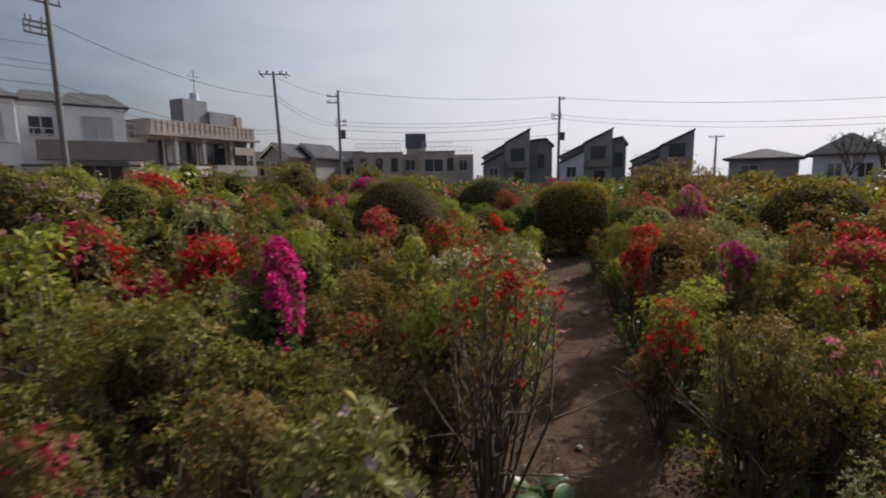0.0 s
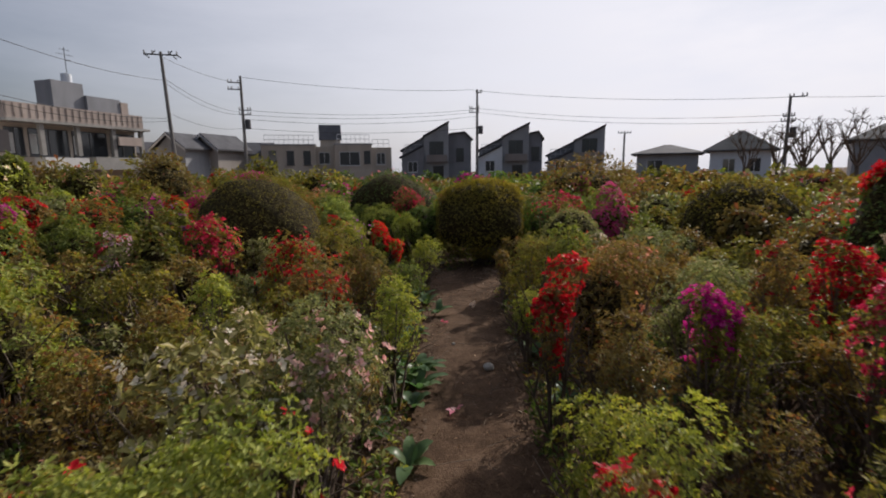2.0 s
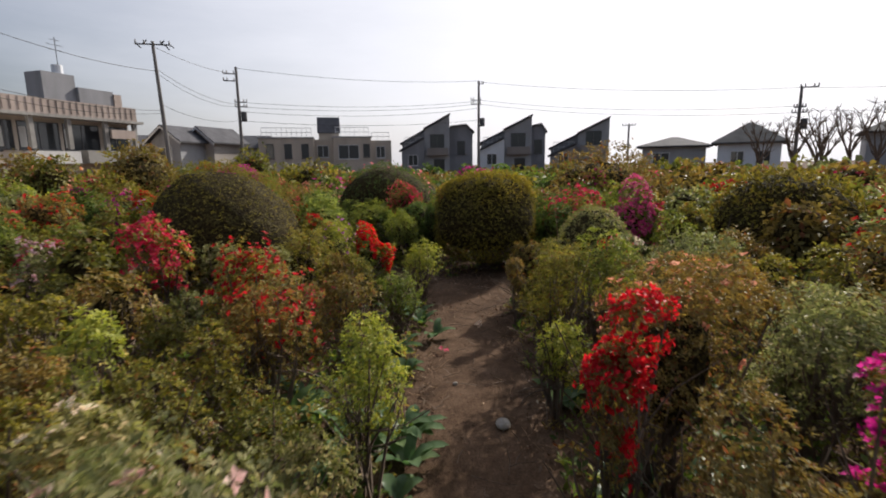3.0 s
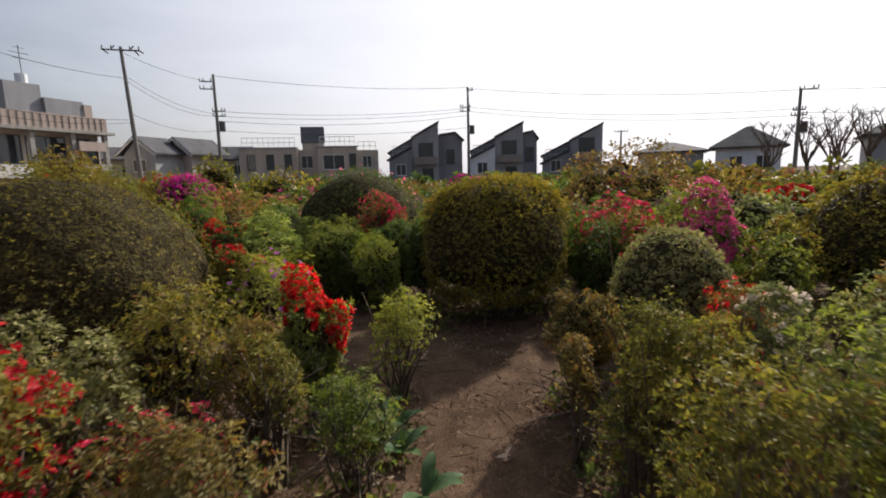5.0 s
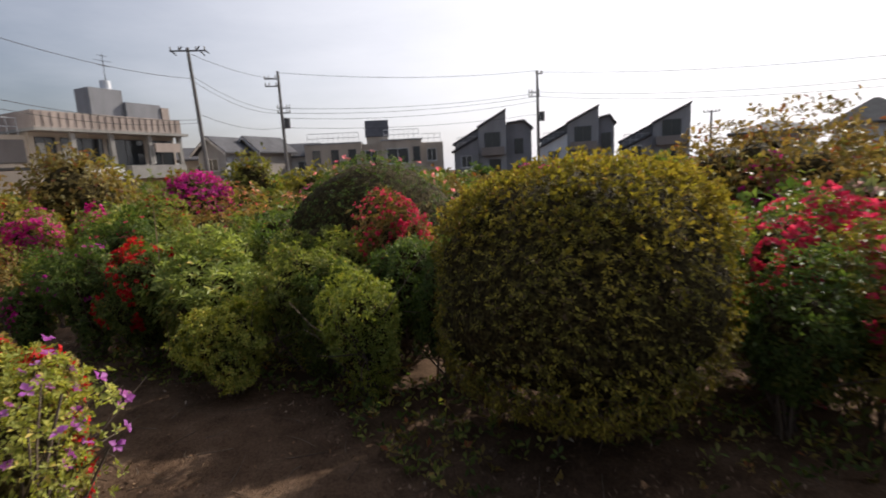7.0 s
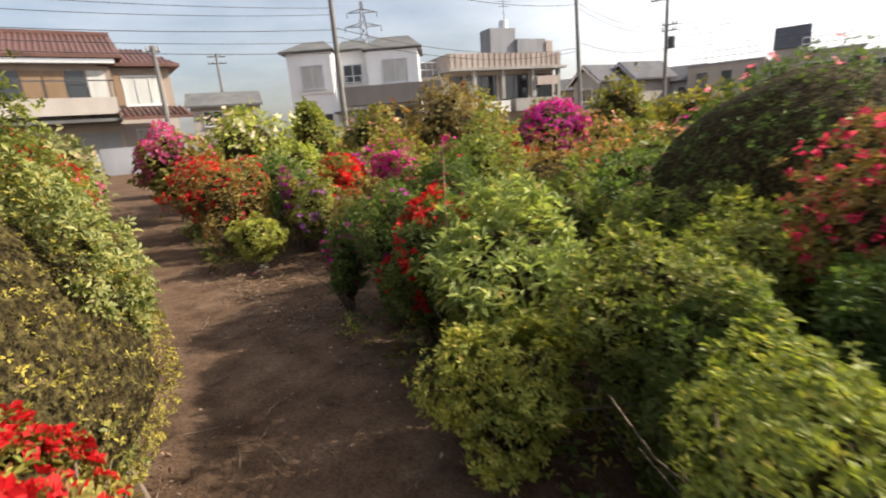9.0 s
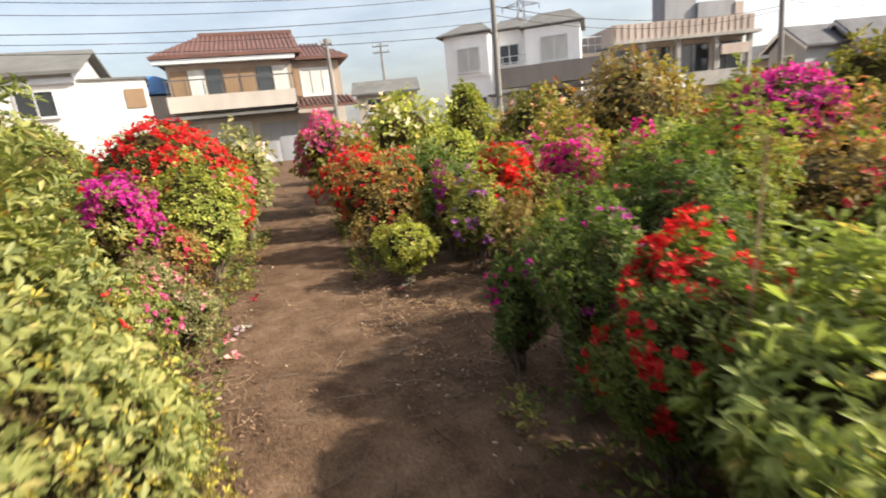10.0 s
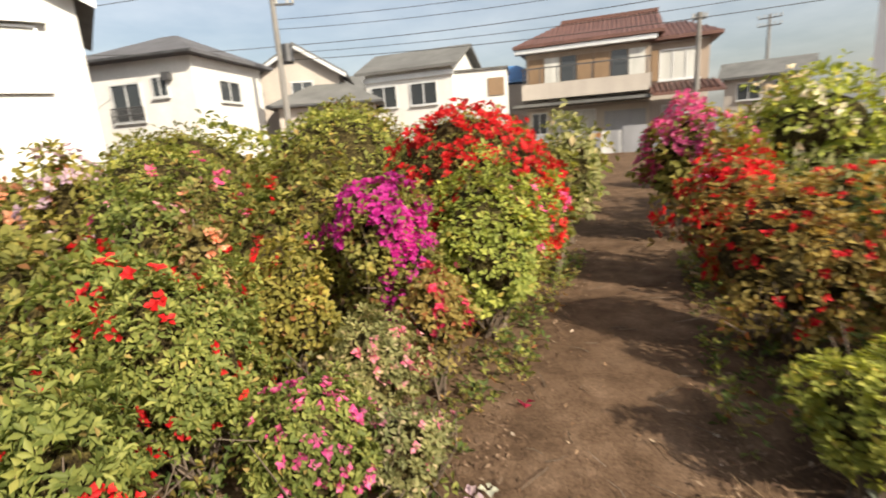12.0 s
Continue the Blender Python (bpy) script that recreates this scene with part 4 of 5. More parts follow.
# grey-roofed house with a blue sheet behind
gh = gable_house("grey_gable_house", "white house with a grey slate gable roof", spot(-1.49, 9.17, 96.5, 30.5), 76.0, 5.2, 5.0, 5.25, 6.45, white_wall, slate, [(-1.5, 3.3, 1.6, 1.2), (0.9, 3.3, 1.6, 1.2)], True)
part("upper_band", boxes((-2.7, -2.62, 4.75, 2.7, -2.503, 5.0)), rail_mat, gh)
gw = house("garden_annex", "white rendered annex with a brown shuttered window", spot(-1.49, 9.17, 90.3, 27.5), 86.0)
part("wall", boxes((-1.5, 0, 0, 1.5, 3.5, 4.85)), white_wall, gw)
part("roof", boxes((-1.6, -0.1, 4.852, 1.6, 3.6, 4.95)), slate, gw)
part("shutter", boxes((0.5, -0.06, 3.5, 1.35, -0.004, 4.4)), brown_wall, gw)
bh = house("blue_roof_shed", "shed with a blue sheet roof between the houses", spot(-1.49, 9.17, 86.5, 33), 86.0)
part("wall", boxes((-2.0, 0, 0, 2.0, 4, 4.5)), cream_wall, bh)
part("roof", hip_roof(4.0, 4.0, 4.6, 1.3, 0.3, 0.6), blue_sheet, bh).location = (0, 2, 0)

# white hipped house, and its neighbours
hh = hip_house("white_hip_house", "white house with a dark hipped roof and barred window", spot(-1.49, 9.17, 122.0, 27.0), 84.0, 5.6, 5.2, 5.45, 1.45, 0.8, white_wall, dark_roof, [(-0.5, 3.0, 1.5, 1.6), (1.2, 3.9, 0.8, 0.85)])
window(hh, -0.2, 3.7, 1.6, 0.95, -2.8, 1, None, None, 90.0)
railing(hh, -1.3, 0.3, -2.75, 3.0, 0.6, 0.15, iron)
part("lower_roof", boxes((-5.0, -2.3, 4.6, -2.75, 1.5, 4.75)), dark_roof, hh)
part("side_wall", boxes((-4.6, -1.9, 0, -2.72, 1.2, 3.2)), white_wall, hh)
part("vent_hood", boxes((1.5, -2.85, 4.55, 1.85, -2.603, 4.85)), iron, hh)
bk = gable_house("tan_gable_house", "beige house with grey roof and white bargeboards", spot(-1.49, 9.17, 109.5, 31), 100.0, 4.4, 4.4, 5.3, 6.8, cream_wall, slate, [(0.2, 4.0, 1.2, 1.0)], False)
hip_house("tan_house", "low beige house with a grey hipped roof", spot(-1.49, 9.17, 107.0, 29), 100.0, 5.0, 4.0, 3.5, 1.5, 1.0, cream_wall, slate, [(-0.5, 1.7, 1.5, 1.2), (1.5, 1.7, 0.8, 1.2)])
lh = gable_house("white_gable_house", "tall white gable house with a shuttered bay window", spot(-1.49, 9.17, 139.5, 20), 131.0, 7.0, 6.0, 5.6, 7.6, white_wall, slate, [], False)
window(lh, 1.3, 3.3, 2.6, 1.6, -3.0, 1, curtain)
part("shutter_box", boxes((-0.2, -3.25, 4.95, 2.8, -3.003, 5.2)), rail_mat, lh)
gable_house("pink_house", "pale pink house with a grey roof", spot(-0.11, 8.86, 107.0, 40), 100.0, 6.0, 5.0, 5.0, 6.3, cream_wall, slate, [(0.5, 3.0, 1.5, 1.2)], True)
gable_house("cream_house", "cream house seen between two bigger ones", spot(-0.11, 8.86, 62.5, 46), 62.0, 5.0, 5.0, 4.2, 5.3, cream_wall, slate, [(-1.0, 2.6, 1.5, 1.2), (1.0, 2.6, 1.0, 1.2)], True)
ga = house("garden_gate_wall", "grey corrugated garden fence with a white gate", spot(-1.49, 9.17, 76.0, 27.5), 78.0)
part("fence_sheet", boxes((-4.0, 0, 0, -0.55, 0.06, 1.3)), dark_wall, ga)
part("fence_sheet", boxes((0.55, 0, 0, 5.5, 0.06, 1.4)), dark_wall, ga)
part("gate", boxes((-0.5, -0.02, 0, 0.5, 0.05, 1.2)), white_wall, ga)


# ---- utility poles and cables ----
def pole(x, y, height, arms, turn, transformer=False, lean=0.0):
    root = new("utility_pole")
    root.matrix_basis = pose(x, y, 0.0, 0, lean, turn)
    tagged(root, "grey concrete utility pole with crossarms and insulators" + (" and transformer" if transformer else ""), "pole", "utility poles")
    bm = bmesh.new()
    rod(bm, (0, 0, -0.1), (0, 0, height), 0.17, 0.10, 12)
    part("shaft", bm, pole_mat, root)
    for z, ll, off in arms:
        part("crossarm", boxes((off - ll, -0.05, z - 0.04, off + ll, 0.05, z + 0.04)), iron, root)
        for i in (-1, -0.5, 0.5, 1):
            bm = bmesh.new()
            rod(bm, (off + i * ll * 0.95, 0, z + 0.04), (off + i * ll * 0.95, 0, z + 0.28), 0.06, 0.035, 8)
            part("insulator", bm, concrete, root)
    if transformer:
        bm = bmesh.new()
        rod(bm, (0.38, 0, height * 0.55), (0.38, 0, height * 0.55 + 0.75), 0.24, 0.24, 12)
        part("transformer", bm, iron, root)
        part("bracket", boxes((0.05, -0.04, height * 0.55 - 0.1, 0.6, 0.04, height * 0.55 - 0.005)), iron, root)
    return root


pole(-13.4, 41.4, 10.3, [(10.1, 1.1, 0.0)], 15, False, -2.0)
for hx, hz in ((-1.0, -0.25), (-0.6, 0.3), (0.5, 0.32), (0.75, -0.3), (1.05, -0.15)):
    bm = bmesh.new()
    rod(bm, (hx, 0, 10.1), (hx + 0.25, 0.1, 10.1 + hz), 0.05, 0.04, 6)
    part("stay_insulator", bm, iron, bpy.data.objects["utility_pole"])
pole(-10.2, 49.5, 10.2, [(9.6, 0.6, -0.5), (9.0, 0.6, -0.5), (7.2, 0.5, 0.2), (6.8, 0.5, 0.2)], 10, True)
pole(12.6, 53.0, 9.9, [(9.6, 0.3, 0.2), (8.0, 0.5, -0.3), (7.6, 0.5, -0.3)], -13, True)
pole(35.0, 37.2, 7.2, [(7.1, 0.6, 0.5), (5.6, 0.4, 0.0), (5.2, 0.5, 0.0)], -43, True)
pole(34.0, 61.0, 6.3, [(6.1, 0.8, 0.0)], -30)
pole(-19.3, 25.2, 10.5, [(10.2, 0.9, -0.3), (9.2, 0.45, -0.5), (8.95, 0.5, -0.55), (8.65, 0.5, -0.55)], 60)
pf = spot(-1.49, 9.17, 111.8, 24.0)
pole(pf[0], pf[1], 9.5, [(7.6, 0.5, 0.4), (8.8, 0.7, 0.0)], 100, True)
pr = spot(-1.49, 9.17, 67.9, 29.0)
pole(pr[0], pr[1], 6.6, [(6.3, 0.3, 0.0)], 70)
pq = spot(-0.11, 8.86, 62.5, 52.0)
pole(pq[0], pq[1], 9.5, [(9.2, 0.8, 0.0), (8.6, 0.8, 0.0)], 60)


def cable(a, b, sag, r=0.016):
    cu = bpy.data.curves.new("power_cable", "CURVE")
    cu.dimensions, cu.bevel_depth, cu.bevel_resolution = "3D", r * 0.75, 1
    sp = cu.splines.new("POLY")
    sp.points.add(16)
    for i in range(17):
        s = i / 16
        q = Vector(a).lerp(Vector(b), s)
        sp.points[i].co = (q.x, q.y, q.z - sag * 4 * s * (1 - s), 1)
    cu.materials.append(cable_mat)
    return tagged(new("power_cable", cu), "thin black overhead power cable between poles", "cable", "overhead cables")


A, B, C, D, E, F = (-13.6, 41.4), (-10.2, 49.5), (12.6, 53.0), (35.0, 37.2), (-19.3, 25.2), pf
for z0, z1, sg in ((10.1, 9.9, 0.5), (7.2, 7.9, 0.5), (6.8, 7.6, 0.5), (6.4, 7.2, 0.6), (5.6, 6.0, 0.5)):
    cable((*B, z0), (*C, z1), sg, 0.022)
for z0, z1, sg in ((9.8, 7.1, 0.5), (8.0, 5.7, 0.6), (7.6, 5.2, 0.6)):
    cable((*C, z0), (*D, z1), sg, 0.022)
for z0, z1, sg in ((8.4, 7.0, 0.5), (8.1, 6.8, 0.6), (9.9, 9.6, 0.3), (6.0, 5.6, 0.5)):
    cable((*A, z0), (*B, z1), sg, 0.02)
cable((*E, 9.3), (*A, 8.3), 0.7, 0.022)
cable((*E, 6.4), (*A, 5.6), 0.7, 0.022)
cable((*E, 6.0), (*A, 5.4), 0.8, 0.02)
cable((*E, 6.3), (*F, 5.9), 0.45, 0.02)
cable((*E, 5.2), (*F, 5.3), 0.35, 0.02)
cable((*E, 7.3), (*F, 7.0), 0.5, 0.016)
cable((*E, 7.0), (*F, 6.6), 0.55, 0.016)
cable((*E, 5.7), (*F, 5.6), 0.4, 0.016)
cable((*E, 8.2), (*F, 9.2), 1.2, 0.016)
cable((*D, 7.1), (60.0, 18.0, 7.2), 0.7, 0.02)
cable((*D, 5.4), (60.0, 18.0, 5.6), 0.7, 0.02)
far_f = spot(-1.49, 9.17, 150.0, 27.0)
cable((*F, 8.8), (*far_f, 5.5), 0.3, 0.02)
cable((*F, 5.9), (*far_f, 6.0), 0.5, 0.02)


# ---- pollarded trees ----
def pollard(x, y, height, limbs):
    root = new("pollarded_tree")
    root.matrix_basis = pose(x, y, 0.0, 0, 0, rng.uniform(0, 360))
    tagged(root, "bare pollarded tree with knobbly stub branches", "tree", "pollarded trees")
    bm = bmesh.new()
    rod(bm, (0, 0, -0.05), (0.04, 0.02, height * 0.45), 0.10, 0.075, 9)
    part("trunk", bm, bark, root)
    for i in range(limbs):
        a = i * 6.283 / limbs + rng.uniform(-0.3, 0.3)
        q = Vector((0.04, 0.02, height * rng.uniform(0.36, 0.45)))
        bm = bmesh.new()
        for s in range(4):
            d = Vector((math.cos(a) * rng.uniform(0.12, 0.36), math.sin(a) * rng.uniform(0.12, 0.36), height * rng.uniform(0.08, 0.17)))
            rod(bm, q, q + d, 0.038 - s * 0.006, 0.032 - s * 0.006, 7)
            q = q + d
            a += rng.uniform(-0.6, 0.6)
            bmesh.ops.create_icosphere(bm, subdivisions=1, radius=0.042 - s * 0.005, matrix=Matrix.Translation(q))
            if s > 0:
                for _ in range(6):
                    e = Vector((rng.normal(0, 0.15), rng.normal(0, 0.15), rng.uniform(0.06, 0.32)))
                    rod(bm, q, q + e, 0.014, 0.006, 4)
        part("limb", bm, bark, root)


for px, py, ph in ((20.2, 24.3, 3.3), (21.0, 23.0, 3.6), (21.7, 22.3, 3.5), (22.4, 21.5, 3.8), (23.2, 20.9, 3.7), (22.8, 23.6, 3.5), (24.6, 20.2, 3.8)):
    pollard(px, py, ph, 9)


# ---- far lattice pylon ----
pylon = new("lattice_pylon")
pylon.matrix_basis = pose(-85.8, 89.0, 0.0, 0, 0, 47)
tagged(pylon, "far grey lattice steel power pylon with three crossarms", "pylon")


def pylon_half(z):
    return 2.4 - 1.75 * min(z, 24.0) / 24.0 if z < 24.0 else 0.65 - 0.45 * (z - 24.0) / 5.2


for cx in (-1, 1):
    for cy in (-1, 1):
        bm = bmesh.new()
        for z0, z1 in ((0.0, 24.0), (24.0, 29.2)):
            rod(bm, (cx * pylon_half(z0), cy * pylon_half(z0), z0), (cx * pylon_half(z1), cy * pylon_half(z1), z1), 0.09, 0.07, 6)
        part("leg", bm, pole_mat, pylon)
levels = [0.0, 4.0, 7.5, 10.5, 13.3, 15.8, 18.0, 20.0, 22.0, 24.0, 25.5, 27.0, 28.3, 29.2]
for z0, z1 in zip(levels, levels[1:]):
    h0, h1 = pylon_half(z0), pylon_half(z1)
    for cy in (-1, 1):
        for sx in (-1, 1):
            bm = bmesh.new()
            rod(bm, (sx * h0, cy * h0, z0), (-sx * h1, cy * h1, z1), 0.045, 0.045, 4)
            part("brace", bm, pole_mat, pylon)
    for cx in (-1, 1):
        for sy in (-1, 1):
            bm = bmesh.new()
            rod(bm, (cx * h0, sy * h0, z0), (cx * h1, -sy * h1, z1), 0.045, 0.045, 4)
            part("brace", bm, pole_mat, pylon)
for z, reach in ((26.9, 3.3), (24.0, 4.0), (21.0, 4.4)):
    for sx in (-1, 1):
        bm = bmesh.new()
        for sy in (-1, 1):
            rod(bm, (sx * pylon_half(z), sy * pylon_half(z), z + 0.7), (sx * reach, 0, z), 0.06, 0.05, 5)
            rod(bm, (sx * pylon_half(z), sy * pylon_half(z), z), (sx * reach, 0, z), 0.06, 0.05, 5)
        part("crossarm", bm, pole_mat, pylon)
        bm = bmesh.new()
        rod(bm, (sx * reach, 0, z), (sx * reach, 0, z - 1.1), 0.09, 0.09, 6)
        part("insulator", bm, iron, pylon)


# shrubs west of the first path
azalea(-2.03, 4.01, 0.56, 1.01, "olive", "red", 150)
azalea(-1.10, 3.03, 0.35, 0.90, "deep", "magenta", 130)
azalea(0.18, 1.72, 0.42, 1.24, "brown", "red", 34, shape="leggy", leaf=0.35)
azalea(0.28, 2.45, 0.50, 0.96, "lime", "red", 10)
azalea(0.42, 3.10, 0.40, 1.04, "grey", "blush", 45, shape="leggy")
azalea(0.13, 3.68, 0.30, 0.86, "grey", "white", 14, shape="leggy")
azalea(0.74, 4.30, 0.32, 0.88, "lime", shape="leggy")
azalea(-0.05, 5.85, 0.50, 0.99, "olive", "red", 80)
azalea(0.22, 5.10, 0.53, 0.87, "brown", "red", 40, shape="leggy")
azalea(0.80, 7.00, 0.42, 0.84, "green", "scarlet", 150, shape="spread")
azalea(1.28, 7.18, 0.42, 0.68, "lime", shape="leggy")
azalea(0.20, 8.12, 0.46, 0.94, "olive", "scarlet", 75, shape="spread")
azalea(0.38, 7.86, 0.60, 0.84, "lime", "purple", 26, shape="leggy")
azalea(-0.29, 4.40, 0.24, 0.88, "lime")
azalea(-1.28, 4.20, 0.55, 1.02, "olive")
azalea(-0.85, 6.45, 0.45, 1.02, "olive", "crimson", 70)
azalea(-2.10, 7.20, 0.50, 0.92, "olive", "crimson", 60)
azalea(-0.25, 1.05, 0.62, 0.93, "white_green", "mauve", 12, shape="spread")
azalea(-0.72, 1.46, 0.36, 0.82, "brown", shape="leggy")
azalea(-0.99, 1.13, 0.25, 0.86, "brown", "crimson", 10, shape="leggy")
azalea(-1.28, 1.97, 0.65, 0.99, "olive")
azalea(-0.62, 2.94, 0.38, 0.65, "brown", "red", 16, shape="leggy")
azalea(-3.09, 4.18, 0.59, 1.16, "brown", "crimson", 40)
azalea(-1.86, 4.64, 0.50, 1.08, "olive", "crimson", 40)
azalea(-2.69, 5.36, 0.72, 1.26, "grey")
azalea(-1.18, 4.13, 0.61, 1.03, "lime")
azalea(-2.61, 3.03, 0.43, 1.13, "lime")
azalea(-0.07, 4.38, 0.37, 0.70, "olive")
azalea(-0.97, 5.20, 0.46, 0.85, "olive")
azalea(0.18, 6.75, 0.62, 0.88, "olive")
azalea(-1.78, 6.58, 0.36, 0.89, "grey", "mauve", 25)
azalea(0.70, 6.45, 0.26, 0.70, "olive")
azalea(1.02, 6.35, 0.40, 0.60, "green")
azalea(-0.72, 7.82, 1.72, 1.46, "ball", shape="dome")

# shrubs east of the first path
azalea(1.18, 2.46, 0.30, 0.76, "brown", "red", 55, shape="leggy")
azalea(1.56, 3.80, 0.22, 1.02, "brown", "red", 85, shape="leggy")
azalea(2.07, 3.35, 0.20, 0.96, "olive", "magenta", 70, shape="leggy")
azalea(3.57, 4.04, 0.50, 1.04, "olive", "red", 90)
azalea(1.95, 4.12, 0.66, 1.08, "brown", "coral", 40)
azalea(1.76, 4.75, 0.28, 0.63, "lime", shape="leggy")
azalea(1.97, 5.32, 0.42, 0.90, "olive", shape="leggy")
azalea(1.42, 3.02, 0.32, 0.69, "lime", shape="leggy")
azalea(2.93, 4.40, 0.34, 0.82, "grey")
azalea(3.89, 5.29, 0.35, 0.94, "olive")
azalea(3.18, 5.72, 0.60, 0.93, "grey")
azalea(6.25, 8.10, 1.85, 1.28, "ball", shape="dome")
azalea(3.22, 7.38, 0.84, 0.92, "grey", shape="dome")
azalea(2.36, 6.24, 0.44, 0.84, "olive", shape="leggy")
azalea(2.00, 6.31, 0.17, 0.70, "brown", shape="leggy")
azalea(3.02, 6.33, 0.26, 0.87, "grey", "white", 20)
azalea(2.35, 5.90, 0.24, 0.84, "olive")
azalea(5.16, 4.96, 0.85, 1.55, "deep", "red", 260, shape="dome")
azalea(4.62, 4.34, 0.58, 1.33, "deep", "white", 60)
azalea(3.75, 9.12, 0.90, 1.08, "green", "crimson", 140)
azalea(4.31, 8.45, 0.85, 1.12, "green", "rose", 130)
azalea(3.43, 8.95, 0.44, 0.76, "brown", "red", 50)
azalea(4.95, 8.17, 0.60, 0.92, "olive")
azalea(4.33, 7.73, 0.47, 0.81, "green")
azalea(5.70, 12.40, 2.30, 1.78, "brown")
azalea(5.33, 11.65, 0.68, 1.25, "olive", "magenta", 60)
azalea(4.90, 9.12, 0.43, 1.13, "olive", "crimson", 60)
azalea(2.62, 5.00, 0.50, 0.95, "brown", "coral", 40)
azalea(2.27, 5.22, 0.36, 1.02, "green")
azalea(2.56, 4.06, 0.52, 1.02, "grey")
azalea(2.20, 3.34, 0.30, 0.95, "olive")
azalea(1.21, 1.72, 0.37, 0.91, "brown", shape="leggy")
azalea(2.64, 3.00, 0.29, 1.03, "olive", "crimson", 70)
azalea(1.38, 2.62, 0.32, 0.84, "lime", shape="leggy")
azalea(1.58, 1.81, 0.23, 0.86, "olive", "pink", 14)
azalea(1.95, 2.40, 0.33, 0.92, "olive", "crimson", 8)
azalea(2.86, 3.03, 0.31, 0.96, "lime")
azalea(3.07, 4.10, 0.31, 0.97, "brown", "red", 25)
azalea(3.65, 8.53, 0.62, 0.94, "olive", "crimson", 50)
azalea(1.73, 12.61, 2.22, 1.25, "brown", "pink", 30)
azalea(2.33, 8.76, 1.36, 1.29, "ball", shape="ball")

# shrubs round the crossing and north of it
azalea(1.15, 11.40, 1.75, 1.47, "deep", "pink", 30, shape="dome")
azalea(1.45, 10.35, 0.62, 1.16, "brown", "crimson", 120)
azalea(1.28, 9.14, 0.46, 0.80, "lime")
azalea(1.02, 9.48, 0.52, 0.84, "deep", shape="spread")
azalea(-0.42, 9.98, 0.58, 1.00, "deep", "scarlet", 130)
azalea(0.10, 9.95, 0.82, 0.92, "rhodo")
azalea(0.42, 9.38, 0.60, 0.60, "lime", shape="spread")
azalea(0.75, 10.75, 0.80, 1.06, "green")
azalea(-2.35, 15.30, 1.50, 1.38, "olive", "magenta", 300, shape="dome")
azalea(-1.60, 15.40, 0.90, 1.26, "brown", "coral", 60)
azalea(-0.80, 12.25, 1.19, 1.06, "brown", "crimson", 60)
azalea(-2.85, 12.32, 0.52, 1.16, "olive", "magenta", 50)
azalea(-0.09, 12.28, 0.88, 0.99, "deep")
azalea(-2.96, 19.77, 1.55, 2.08, "olive")
azalea(-2.55, 13.33, 0.98, 1.08, "lime")

# shrubs north of the second path
azalea(-3.02, 10.42, 0.46, 0.57, "lime")
azalea(-2.80, 10.98, 0.48, 0.89, "green", "purple", 30)
azalea(-3.20, 11.00, 0.30, 0.93, "olive", "violet", 50)
azalea(-2.95, 11.45, 0.65, 1.05, "olive", "scarlet", 120)
azalea(-2.21, 10.94, 0.42, 0.77, "brown", shape="leggy")
azalea(-2.76, 11.99, 0.52, 1.10, "olive", "magenta", 90)
azalea(-2.60, 12.85, 0.39, 1.06, "olive", "magenta", 60)
azalea(-4.10, 10.72, 0.89, 1.06, "brown", "red", 60)
azalea(-5.32, 10.93, 0.80, 1.24, "brown", "scarlet", 70)
azalea(-7.15, 11.42, 1.40, 1.63, "olive", "rose", 170, shape="spread")
azalea(-7.53, 13.01, 1.34, 1.92, "lime", "white", 45)
azalea(-6.49, 15.21, 1.24, 1.89, "olive", "coral", 20)
azalea(-4.60, 15.48, 1.75, 2.09, "brown")
azalea(-7.46, 14.40, 0.68, 1.93, "green", shape="ball")
azalea(-5.27, 11.92, 0.99, 1.11, "grey")
azalea(-2.16, 11.57, 0.67, 0.72, "deep")
azalea(-5.83, 12.90, 0.96, 1.23, "lime")
azalea(-4.41, 13.74, 0.99, 1.29, "olive")
azalea(-1.80, 10.98, 0.20, 0.56, "deep")
azalea(-2.16, 11.22, 0.32, 0.67, "green")
azalea(-9.20, 15.50, 1.60, 1.85, "green")
azalea(-10.90, 14.60, 1.60, 1.90, "olive")
azalea(-5.60, 17.60, 1.60, 1.85, "olive")
azalea(-3.70, 17.60, 1.20, 1.62, "olive", "red", 60)
azalea(-1.00, 18.50, 1.40, 1.62, "olive")
azalea(-8.60, 17.80, 1.50, 1.90, "brown")

# shrubs south of the second path
azalea(-4.25, 8.55, 0.76, 1.26, "olive", "magenta", 240)
azalea(-5.55, 9.02, 1.66, 1.56, "olive", "scarlet", 190, shape="dome")
azalea(-4.49, 9.31, 0.84, 1.20, "lime", "rose", 12)
azalea(-3.42, 8.62, 0.42, 0.63, "grey", "pink", 10)
azalea(-2.94, 8.52, 0.56, 0.58, "green", "rose", 48, shape="spread")
azalea(-3.05, 8.81, 0.35, 0.37, "grey", "pink", 12)
azalea(-3.06, 8.01, 0.80, 1.08, "green", "scarlet", 26, shape="spread")
azalea(-2.42, 8.12, 0.40, 0.90, "green", "scarlet", 14, shape="spread")
azalea(-3.70, 8.15, 0.45, 0.92, "olive")
azalea(-7.28, 7.58, 1.70, 1.80, "olive", shape="dome")
azalea(-6.10, 7.75, 1.50, 1.66, "green", shape="dome")
azalea(-5.60, 6.40, 1.40, 1.60, "olive", shape="dome")
azalea(-7.10, 6.00, 1.60, 1.72, "green")
azalea(-4.55, 7.05, 1.10, 1.42, "green", "rose", 14, shape="dome")
azalea(-4.89, 6.07, 0.80, 1.52, "olive", "mauve", 60)
